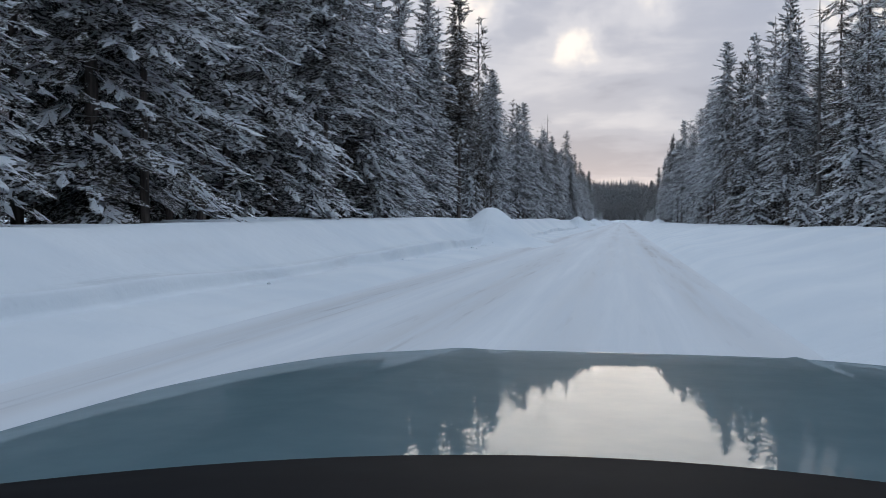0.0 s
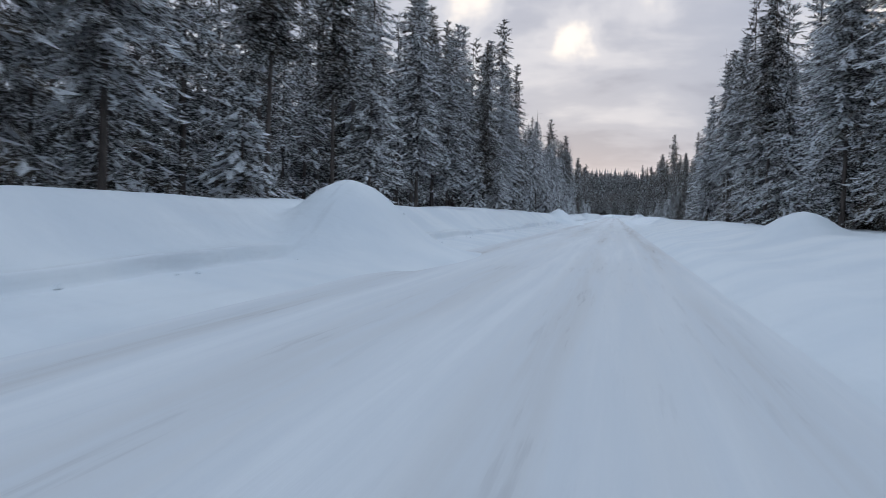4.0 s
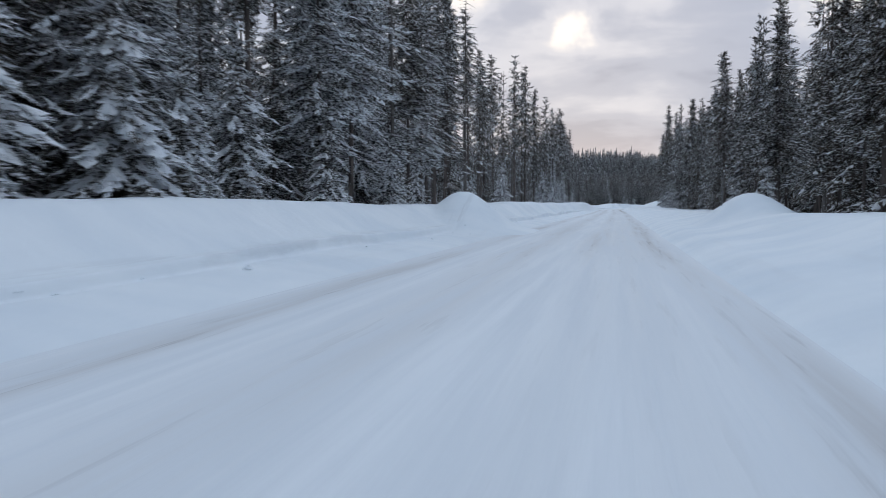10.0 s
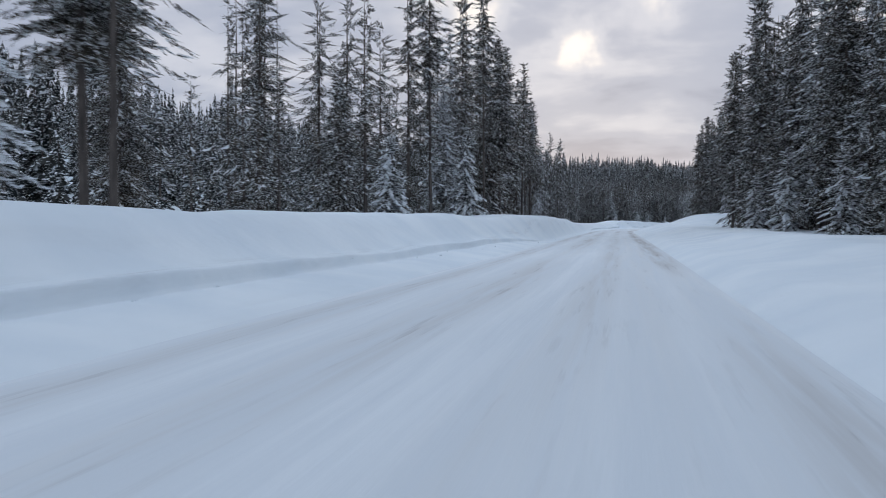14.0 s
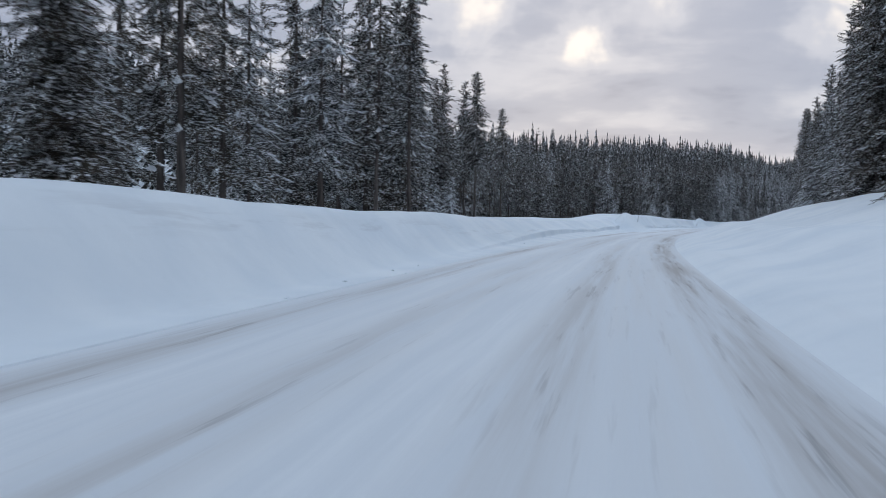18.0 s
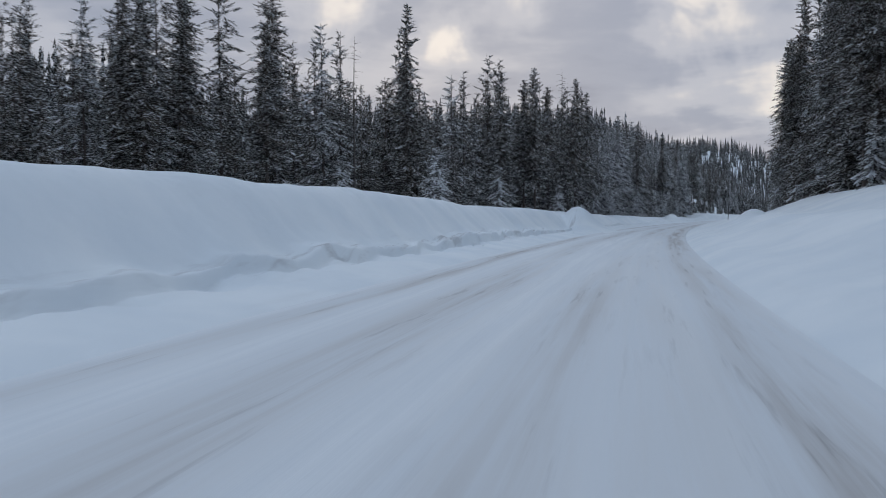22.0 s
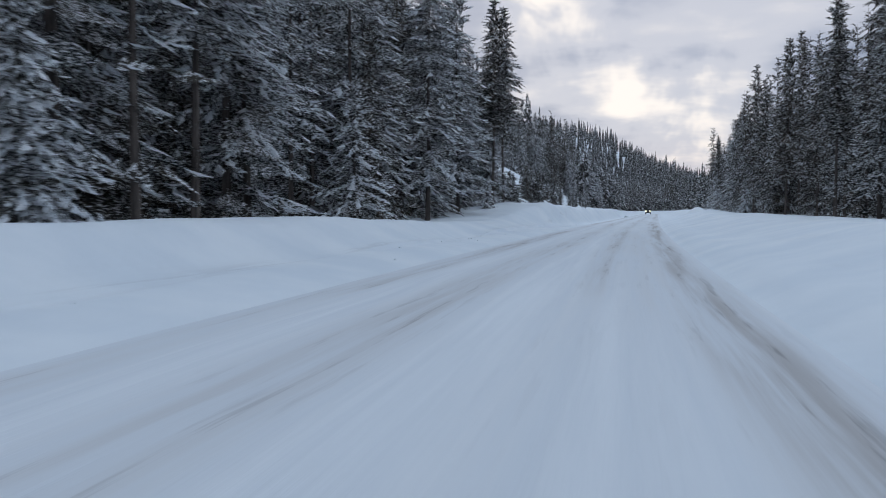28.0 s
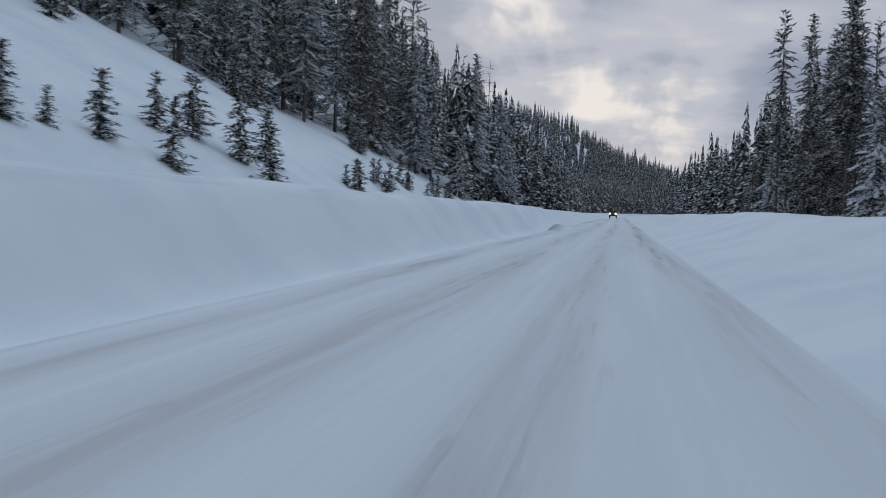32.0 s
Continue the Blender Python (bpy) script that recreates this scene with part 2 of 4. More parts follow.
def make_plain(name, colour, rough=0.5, metal=0.0, specular=0.5):
    m, t, b = material(name, rough, specular)
    n = noise_node(t, position(t), 14.0, 4.0)
    c = ramp_node(t, n, (0.25, tuple(v * 0.85 for v in colour)), (0.75, tuple(min(1.0, v * 1.1) for v in colour)))
    link(t, c, b.inputs["Base Color"])
    b.inputs["Metallic"].default_value = metal
    return m


SNOW, ROAD_SNOW = make_snow(), make_road_snow()
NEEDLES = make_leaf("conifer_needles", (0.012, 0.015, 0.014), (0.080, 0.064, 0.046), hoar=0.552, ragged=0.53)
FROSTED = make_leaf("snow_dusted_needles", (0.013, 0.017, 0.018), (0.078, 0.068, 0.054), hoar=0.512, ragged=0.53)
FAR_NEEDLES = make_leaf("distant_needles", (0.013, 0.017, 0.018), (0.056, 0.055, 0.049), hoar=0.55, grain=2.4)
TWIG_SNOW = make_leaf("snow_on_branches", (0.74, 0.78, 0.82), (0.92, 0.93, 0.94), ragged=0.62, thin=0.32)
FAR_SNOW = make_leaf("distant_branch_snow", (0.70, 0.74, 0.78), (0.88, 0.89, 0.91), thin=0.22)
BARK = make_bark("pine_bark", (0.045, 0.038, 0.035), (0.16, 0.135, 0.12))
DEAD = make_bark("dead_grey_wood", (0.06, 0.055, 0.05), (0.18, 0.165, 0.155))


# ---- the lie of the land ----
def value_noise(x, y, seed=0):
    """Smooth noise between -1 and 1 on a lattice of one metre."""
    x, y = np.asarray(x, float), np.asarray(y, float)
    ix, iy = np.floor(x).astype(np.int64), np.floor(y).astype(np.int64)
    fx, fy = x - ix, y - iy
    fx, fy = fx * fx * (3 - 2 * fx), fy * fy * (3 - 2 * fy)

    def cell(a, b):
        h = (a * 374761393 + b * 668265263 + seed * 974634777) & 0xFFFFFFFF
        h = ((h ^ (h >> 13)) * 1274126177) & 0xFFFFFFFF
        return ((h ^ (h >> 16)) & 0xFFFF) / 32767.5 - 1

    return (cell(ix, iy) * (1 - fx) * (1 - fy) + cell(ix + 1, iy) * fx * (1 - fy)
            + cell(ix, iy + 1) * (1 - fx) * fy + cell(ix + 1, iy + 1) * fx * fy)


def smooth(a, b, x):
    f = np.clip((np.asarray(x, float) - a) / (b - a), 0, 1)
    return f * f * (3 - 2 * f)


def profile(s, rows):
    return np.interp(s, [r[0] for r in rows], [r[1] for r in rows])


# crest of the ploughed bank beyond the other lane, and of the bank beside the car's lane
LEFT_CREST = [(-60, 1.23), (12, 1.23), (30, 1.40), (80, 1.44), (110, 1.61), (125, 1.48), (165, 1.44), (205, 1.44), (236, 1.18), (265, 1.14), (305, 1.31),
              (335, 1.23), (362, 1.52), (405, 1.50), (440, 1.65), (470, 1.97), (500, 1.80), (520, 1.50), (545, 1.27), (575, 1.14), (598, 1.31), (616, 2.07),
              (640, 2.03), (660, 1.88), (690, 1.58), (712, 1.35), (745, 1.20), (775, 1.00), (808, 0.95), (823, 0.75), (832, 0.62), (844, 1.15), (850, 1.7), (856, 2.0), (862, 1.80), (874, 1.60), (900, 1.70), (960, 1.60), (1100, 1.23)]
RIGHT_CREST = [(-60, 1.1), (20, 1.1), (60, 0.95), (200, 1.0), (270, 1.0), (292, 1.3), (320, 0.9), (440, 0.85), (500, 1.2), (560, 1.35), (680, 1.4), (740, 1.0), (850, 1.05), (866, 1.2), (900, 1.45), (1010, 1.45), (1100, 0.95)]
# lone heaps left on the banks: along, across, height, length, width
HEAPS = [(879, 5.7, 1.65, 4.0, 1.6), (44, -6.6, 1.95, 3.2, 1.7), (133, -6.6, 1.95, 3.4, 1.7), (218.5, -6.8, 1.88, 3.6, 1.8), (672, 5.8, 1.65, 3.0, 1.6), (319, -6.9, 1.85, 3.8, 1.8), (497, -7.8, 1.9, 3.4, 1.4),
         (606, -6.2, 2.15, 3.2, 1.7), (684.7, -6.6, 2.0, 3.4, 1.7), (780, -6.6, 1.6, 3.2, 1.6), (140, 5.6, 1.5, 3.8, 1.6), (204, 5.0, 1.15, 6.0, 1.6),
         (319, 5.6, 1.8, 6.5, 1.9), (905, 5.4, 1.3, 7.0, 1.7), (1000, 5.4, 1.4, 8.0, 1.7), (960, -6.6, 1.6, 5.5, 1.7)]


# where the bank beyond the other lane begins to rise
TOE = [(-60, 6.3), (435, 6.3), (460, 5.0), (515, 5.0), (570, 6.3), (845, 6.3), (868, 4.7), (965, 4.7), (990, 6.2)]


# how high the plough's cut stands
STEP = [(-60, 0.30), (440, 0.28), (590, 0.33), (635, 0.30), (655, 0.20), (700, 0.16), (760, 0.10), (850, 0.10)]


def cut_line(s):
    """How far off the plough has cut the foot of the bank upright."""
    s = np.asarray(s, float)
    crumbled = smooth(590, 615, s) * (1 - smooth(655, 690, s))
    return profile(s, TOE) + 0.13 * value_noise(s / 9.0, s * 0, 8) + (0.02 + 0.12 * crumbled) * value_noise(s / 0.9, s * 0, 9)


def hill_edge(s):
    """How far off the wood begins on the open slope of the hill."""
    return profile(s, [(857, 11), (864, 28), (905, 30), (935, 28.7), (941, 25), (953, 20.8), (964, 13.2), (972, 11), (985, 10.5)])


def bend(s):
    """How far the road swings to the right past the end of the straight."""
    over = np.clip(np.asarray(s, float) - 1150, 0, 200)
    return over * over / 420 + np.clip(np.asarray(s, float) - 1350, 0, None) * 0.95


def land(s, u):
    """Height of the snow over the road."""
    s, u = np.asarray(s, float), np.asarray(u, float)
    whole, u = u, u - bend(s)
    left, right = -u, u
    lump = 0.06 * value_noise(s / 4.0, u / 1.3, 3) + 0.02 * value_noise(s / 1.1, u / 0.8, 4) + 0.08 * value_noise(s / 8.0, u / 3.0, 5)
    crest_l = profile(s, LEFT_CREST) - 0.03 + 0.06 * value_noise(s / 5.0, s * 0, 6)
    crest_r = profile(s, RIGHT_CREST) - 0.10 + 0.07 * value_noise(s / 5.0, s * 0, 7)
    steep = smooth(5.2, 6.2, profile(s, TOE))
    cut = cut_line(s)
    step = (profile(s, STEP) + 0.12 * value_noise(s / 9.0, s * 0, 10)) * steep
    # broken blocks along the cut where the plough has bitten deepest
    broken = smooth(585, 612, s) * (1 - smooth(650, 690, s))
    lump = lump + broken * np.exp(-((left - cut + 0.1) / 0.7) ** 2) * (0.2 * value_noise(s / 0.8, u / 0.35, 13) + 0.08 * value_noise(s / 0.35, u / 0.2, 14))
    lap = 0.16 * steep
    zl = lap * smooth(4.4, 6.0, left) + step * smooth(cut - 0.04, cut + 0.09, left)
    zl = zl + (crest_l - lap - step) * smooth(cut + 0.15, cut + 2.1, left)
    zl = zl - (crest_l - 0.9) * 0.6 * smooth(10.5, 15, left) * (1 - smooth(848, 868, s)) + lump * smooth(4.6, 7.5, left)
    zr = 0.30 * smooth(1.65, 2.7, right) + (crest_r - 0.30) * smooth(2.4, 6.0, right) - (crest_r - 0.8) * 0.6 * smooth(8, 12, right) + lump * smooth(2.0, 4.5, right)
    # cutting on the inside of the bend
    zr = zr + 1.9 * smooth(500, 530, s) * (1 - smooth(690, 730, s)) * smooth(6.5, 12.5, right)
    z = np.where(u < -1.5, zl, zr)
    for hs, hu, hh, hl, hw in HEAPS:
        z = np.maximum(z, (hh + 0.5 * lump) * np.exp(-((s - hs) / hl) ** 2 - ((u - hu) / hw) ** 2))
    u = whole
    left, right = -u, u
    # the long wooded ridge on the far side of the valley, and its spur that meets the road
    spur = smooth(846, 878, s)
    low = 1 - 0.6 * smooth(1060, 1200, s)
    z = z + 35 * smooth(45, 170, left) * smooth(250, 420, s) * (0.8 + 0.2 * value_noise(s / 160, u / 160, 11)) * (1 - spur)
    z = z + spur * low * (0.61 * np.clip(left - 12.2, 0, 25) + 0.10 * np.clip(left - 36, 0, 110)) * (0.95 + 0.08 * value_noise(s / 12.0, u / 9.0, 12))
    z = z + 8 * smooth(940, 1040, s) * smooth(60, 140, left) * (1 - smooth(1150, 1300, s))
    z = z + 58 * np.exp(-((s - 1520) / 130) ** 2 - ((u + 90) / 121) ** 2)
    z = z + 14 * smooth(90, 320, right)
    return z


def mesh_object(name, verts, faces, mats, index=None, uv=None, flat=False):
    """A mesh object from arrays of places and of faces with one count of corners."""
    verts, faces = np.asarray(verts, np.float32), np.asarray(faces, np.int32)
    me = bpy.data.meshes.new(name)
    n = faces.shape[1]
    me.vertices.add(len(verts))
    me.vertices.foreach_set("co", verts.ravel())
    me.loops.add(faces.size)
    me.loops.foreach_set("vertex_index", faces.ravel())
    me.polygons.add(len(faces))
    me.polygons.foreach_set("loop_start", np.arange(0, faces.size, n, dtype=np.int32))
    for m in mats:
        me.materials.append(m)
    if index is not None:
        me.polygons.foreach_set("material_index", np.asarray(index, np.int32))
    if uv is not None:
        layer = me.uv_layers.new(name="plan")
        layer.data.foreach_set("uv", np.asarray(uv, np.float32)[faces.ravel()].ravel())
    me.update(calc_edges=True)
    me.polygons.foreach_set("use_smooth", np.full(len(faces), not flat))
    me.validate()
    return me


def sheet(name, rows_s, cols_u, height, mat, follow=0.0, ease=None):
    s, u = np.meshgrid(rows_s, cols_u, indexing="ij")
    if ease:
        u = ease(s, u)
    across = u + bend(s) * follow
    x, y = plan(s, across)
    verts = np.stack([x, y, height(s, across if follow < 1 else u)], -1).reshape(-1, 3)
    r, c = s.shape
    i = (np.arange(r - 1)[:, None] * c + np.arange(c - 1)[None, :]).ravel()
    faces = np.stack([i, i + 1, i + c + 1, i + c], -1)
    return new(name, mesh_object(name, verts, faces, [mat], uv=np.stack([u, s], -1).reshape(-1, 2)))


ROAD_L, ROAD_R = -4.6, 1.75
cols = np.concatenate([-np.array([3000, 1500, 800, 500, 380, 300, 250, 210, 175, 150, 130, 110, 95, 80, 68, 58, 50, 43, 37, 32, 28, 24, 21, 18.5, 16.5, 15, 14]),
                       np.arange(-13, -9, 0.5), np.arange(-9, -7.2, 0.18), np.arange(-7.2, -6.48, 0.09), [-6.44, -6.39, -6.36, -6.33, -6.30, -6.26, -6.2, -6.1, -6.0, -5.9, -5.8, -5.65, -5.5, -5.3, -5.1, -4.85], [ROAD_L, -3.5, -1.5, 0.5, ROAD_R],
                       np.arange(2.0, 7.0, 0.3), np.arange(7, 13, 0.6), [14, 16, 18.5, 21, 25, 30, 37, 45, 55, 68, 85, 105, 130, 150, 180, 220, 280, 360, 500, 900, 1600, 3000]])
rows = np.concatenate([np.arange(-1500, -100, 200.0), np.arange(-100, -12, 6.0), np.arange(-12, 590, 0.8), np.arange(590, 690, 0.25), np.arange(690, 960, 0.8), np.arange(960, 1200, 3.0), np.arange(1200, 1700, 15.0), np.arange(1700, 3600, 200.0)])


def follow_cut(s, u):
    """Draws the columns of the ground along the plough's cut."""
    return u - (cut_line(s) - 6.3) * np.interp(u, [-13, -7.5, -6, ROAD_L], [0, 1, 1, 0])


ground = sheet("ground", rows, cols, lambda s, u: land(s, u) - 0.05 * ((u - bend(s) > ROAD_L - 0.01) & (u - bend(s) < ROAD_R + 0.01)), SNOW, ease=follow_cut)
tagged(ground, "deep fresh snow ploughed into banks beside the road", "snow", kind="structure")


def road_height(s, u):
    z = 0.015 * value_noise(s / 3.0, u / 0.5, 20) + 0.012 * value_noise(s / 0.7, u / 0.4, 21)
    for c, w in ((1.15, 0.3), (-0.55, 0.25), (-2.3, 0.3), (-3.9, 0.3)):
        z = z - 0.03 * np.exp(-((u - c) / w) ** 2)
    ends = smooth(ROAD_L, ROAD_L + 0.35, u) * (1 - smooth(ROAD_R - 0.3, ROAD_R, u))
    return 0.03 + z * ends - 0.045 * (1 - ends)


road = sheet("road", np.concatenate([np.arange(-100, -12, 6.0), np.arange(-12, 960, 1.2), np.arange(960, 1300, 6.0)]), np.linspace(ROAD_L, ROAD_R, 34), road_height, ROAD_SNOW, 1.0)
tagged(road, "snow-packed two-lane road with brownish sanded wheel ruts", "road", kind="structure")


# ---- conifers ----
def conifer(seed, height, radius, base, levels, per, twigs, size, snow, shape=0.85, droop=0.25, cap_size=0.8):
    """Triangles of needle sprays and of the snow that lies on them, as two arrays (n, 3, 3)."""
    r = np.random.RandomState(seed)
    lv = np.repeat(np.arange(levels), per)
    n = len(lv)
    f = np.clip((lv + r.uniform(-0.5, 0.5, n)) / levels, 0, 0.985)
    z = base + (height - base) * f
    belly = np.minimum(1.0, 0.55 + f * 3.0) if base > 0.15 * height else 1.0
    # uneven whorls: some boughs reach far out, whole sides stay short
    az = r.uniform(0, 2 * np.pi, n)
    lobes = 1 + 0.14 * np.sin(az * 2 + seed) + 0.10 * np.sin(az * 3 + z * 0.9 + seed * 2)
    length = radius * (1 - f) ** shape * belly * lobes * r.uniform(0.68, 1.15, n) + 0.16
    slope = np.where(f > 0.75, 0.35, -droop) + r.uniform(-0.22, 0.22, n)
    k = np.tile(np.arange(twigs), n)
    b = np.repeat(np.arange(n), twigs)
    q = 0.18 + 0.85 * (k + r.uniform(0, 1, len(b))) / twigs
    L = length[b]
    d = np.stack([np.cos(az[b]), np.sin(az[b]), slope[b]], -1)
    p = d * (L * q)[:, None]
    p[:, 2] += z[b] - 0.12 * L * q * q
    side = np.where(r.rand(len(b)) < 0.5, -1, 1) * r.uniform(0.25, 1.15, len(b)) * (1.05 - 0.6 * q)
    a2 = az[b] + side
    w = np.stack([np.cos(a2), np.sin(a2), slope[b] + r.uniform(-0.45, 0.25, len(b))], -1)
    tl = size * r.uniform(0.6, 1.3, len(b)) * np.clip(0.5 + L / radius, 0.6, 1.15)
    tip = p + w * tl[:, None]
    side_v = np.stack([-np.sin(a2), np.cos(a2), r.uniform(-0.9, 0.9, len(b))], -1) * (tl * r.uniform(0.18, 0.38, len(b)))[:, None]
    sprays = np.stack([p - side_v * 0.7, p + side_v * 0.7, tip], 1)
    if twigs > 1:
        # short dense sprays close to the trunk
        top = np.stack([0 * z, 0 * z, z + r.uniform(0.1, 0.35, n)], -1)
        out = np.stack([np.cos(az), np.sin(az), slope - 0.15], -1) * (length * r.uniform(0.45, 0.8, n))[:, None]
        out[:, 2] += z
        turn = az + np.where(r.rand(n) < 0.5, -1, 1) * r.uniform(0.6, 1.3, n)
        low = np.stack([np.cos(turn), np.sin(turn), -0.5 + 0 * z], -1) * (length * r.uniform(0.3, 0.6, n))[:, None]
        low[:, 2] += z - 0.15
        sprays = np.concatenate([sprays, np.stack([top, out, low], 1)])
    # snow lies in ridged clumps, thick on some boughs and shaken off others
    laden = np.where(r.rand(n) < 0.5, 0.3, 1.0)[b]
    pick = r.rand(len(b)) < snow * laden * np.clip(1.25 - 0.75 * f[b], 0.4, 1.2)
    p, w, tl, a2, m = p[pick], w[pick], tl[pick], a2[pick], pick.sum()
    wide = (tl * r.uniform(0.3, 0.5, m) * cap_size)[:, None]
    across = np.stack([-np.sin(a2), np.cos(a2), 0 * a2], -1) * wide
    thick = np.stack([0 * a2, 0 * a2, wide[:, 0] * r.uniform(0.35, 0.75, m)], -1)
    a, e, mid = p + thick, p + w * (tl * 0.9)[:, None] + thick * 0.4, p + w * (tl * 0.35)[:, None] - thick * 0.25
    return sprays, np.concatenate([np.stack([a, e, mid - across], 1), np.stack([e, a, mid + across], 1)])


def stem(height, thick, sides=7, rings=4, lean=0.0, seed=0):
    """Triangles of a tapered trunk."""
    r = np.random.RandomState(seed)
    zs = np.linspace(-0.6, height, rings + 1)
    rad = thick * (1 - 0.93 * np.clip(zs / height, 0, 1)) * np.where(zs < 0.2, 1.2, 1.0)
    off = np.cumsum(r.uniform(-1, 1, (rings + 1, 2)) * 0.012 * height / rings, 0) + np.outer(zs, [lean, 0])
    a = np.linspace(0, 2 * np.pi, sides, endpoint=False)
    ring = np.stack([np.stack([np.cos(a) * rad[i] + off[i, 0], np.sin(a) * rad[i] + off[i, 1], np.full(sides, zs[i])], -1) for i in range(rings + 1)])
    out = []
    for i in range(rings):
        for j in range(sides):
            k = (j + 1) % sides
            out += [[ring[i, j], ring[i, k], ring[i + 1, k]], [ring[i, j], ring[i + 1, k], ring[i + 1, j]]]
    return np.array(out)


def bare_twigs(seed, z0, z1, count, reach, thick=0.02):
    """Thin dead branches round a trunk."""
    r = np.random.RandomState(seed)
    az, z = r.uniform(0, 2 * np.pi, count), r.uniform(z0, z1, count)
    L = reach * r.uniform(0.3, 1.0, count)
    d = np.stack([np.cos(az), np.sin(az), r.uniform(-0.45, 0.15, count)], -1)
    p = np.stack([az * 0, az * 0, z], -1)
    tip = p + d * L[:, None]
    up = np.array([0, 0, thick])
    sv = np.stack([-np.sin(az), np.cos(az), az * 0], -1) * thick
    elbow = p + d * (L * 0.6)[:, None] + np.array([0, 0, 0.06]) * L[:, None]
    return np.concatenate([np.stack([p - up, p + up, elbow], 1), np.stack([p - sv, p + sv, elbow], 1),
                           np.stack([elbow - up * 0.5, elbow + up * 0.5, tip], 1), np.stack([elbow - sv * 0.5, elbow + sv * 0.5, tip], 1)])


def tri_mesh(name, tris, mat):
    tris = tris.reshape(-1, 3)
    return mesh_object(name, tris, np.arange(len(tris)).reshape(-1, 3), [mat], flat=True)


KINDS = {}


def kind_of_tree(key, name, category, label, trunk, crown=None, snow=None, twigs=None, wood=None, leaf=None):
    parts = [("trunk", tri_mesh("trunk", trunk, wood or BARK))]
    if twigs is not None:
        parts.append(("deadwood", tri_mesh("deadwood", twigs, DEAD)))
    if crown is not None:
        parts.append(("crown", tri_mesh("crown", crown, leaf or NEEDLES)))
    if snow is not None:
        parts.append(("snow_cover", tri_mesh("snow_cover", snow, TWIG_SNOW)))
    KINDS[key] = (name, category, label, parts)


PINES, SPRUCES, YOUNG, SNAGS = [], [], [], []
for i in range(7):
    h = 15 + 0.8 * i
    c, w = conifer(100 + i, h, 2.25 + 0.2 * (i % 3), h * (0.10, 0.18, 0.30, 0.14, 0.36, 0.22, 0.12)[i], int(h * 2.8), 5, 17, 0.37, 1.15 if i < 4 else 0.25, 0.78, 0.24, 0.5)
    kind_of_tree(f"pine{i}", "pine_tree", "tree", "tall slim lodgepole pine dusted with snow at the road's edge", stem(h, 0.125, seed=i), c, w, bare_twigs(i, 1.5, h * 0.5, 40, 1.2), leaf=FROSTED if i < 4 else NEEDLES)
    PINES.append((f"pine{i}", h))
for i in range(5):
    h = 11 + 1.2 * i
    c, w = conifer(200 + i, h, 2.4 + 0.15 * i, 0.5, int(h * 2.9), 6, 18, 0.36, 1.1 if i < 2 else 0.3, 0.86, 0.32, 0.5)
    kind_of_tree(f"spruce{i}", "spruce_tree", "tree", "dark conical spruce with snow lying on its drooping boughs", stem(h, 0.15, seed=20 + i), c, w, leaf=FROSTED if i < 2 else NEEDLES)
    SPRUCES.append((f"spruce{i}", h))
for i in range(4):
    h = 3.8 + 1.0 * i
    c, w = conifer(300 + i, h, 1.1 + 0.24 * i, 0.2, int(h * 3.6), 7, 18, 0.26, 0.85, 0.9, 0.35, 0.85)
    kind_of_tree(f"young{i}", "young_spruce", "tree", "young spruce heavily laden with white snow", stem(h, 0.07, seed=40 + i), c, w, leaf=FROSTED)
    YOUNG.append((f"young{i}", h))
for i in range(3):
    h = 17 + 1.5 * i
    kind_of_tree(f"snag{i}", "dead_pine", "tree", "bare grey dead pine with short broken branches", stem(h, 0.15, seed=60 + i), None, None, bare_twigs(60 + i, 3, h * 0.97, 90, 1.3, 0.03), DEAD)
    SNAGS.append((f"snag{i}", h))
for i in range(4):
    h = 18 + 1.0 * i
    c, w = conifer(400 + i, h, 1.35 + 0.15 * i, h * (0.22, 0.34, 0.46, 0.55)[i], int(h * 1.5), 4, 13, 0.40, 0.16, 0.6, 0.22, 0.7)
    kind_of_tree(f"bare{i}", "tall_pine", "tree", "tall pine with a bare reddish trunk and a high sparse crown", stem(h, 0.12, seed=80 + i), c, w, bare_twigs(80 + i, 1.5, h * 0.75, 130, 1.5))
    PINES.append((f"bare{i}", h))

SMALL = []
for i in range(4):
    h = 3.0 + 0.6 * i
    c, w = conifer(700 + i, h, 0.85 + 0.08 * i, 0.15, int(h * 4), 5, 9, 0.34, 0.12, 0.8, 0.1, 0.8)
    kind_of_tree(f"small{i}", "young_pine", "tree", "small dark young conifer on the snowy hillside", stem(h, 0.05, 5, 2, seed=90 + i), c, w)
    SMALL.append((f"small{i}", h))

PLACED = {}
GROUPS = {"pine_tree": "pines along the road", "spruce_tree": "spruces along the road", "young_spruce": "young spruces along the banks",
          "dead_pine": "dead pines in the wood", "tall_pine": "tall pines in the clearing", "young_pine": "young conifers on the hillside"}


def plant(key, s, u, scale, turn, label="", lean=0.0):
    x, y = (float(v) for v in plan(s, u))
    m = Matrix.Translation((x, y, float(land(s, u)) - 0.05)) @ pose(0, 0, 0, lean, 0, turn) @ Matrix.Scale(scale, 4)
    name, category, tag, parts = KINDS[key]
    if key not in PLACED:
        ob = new(name)
        ob.empty_display_size = 0.5
        for part_name, me in parts:
            p = new(part_name, me)
            p.parent = ob
            if part_name in ("deadwood", "snow_cover"):
                tagged(p, kind="stuff")
        ob.matrix_basis = m
        tagged(ob, tag, category, GROUPS[name])
        PLACED[key] = ob
    else:
        ob = copy_thing(PLACED[key], m @ Matrix.Diagonal((*[1 / v for v in PLACED[key].scale], 1)))
    if label:
        tagged(ob, label)
    return ob


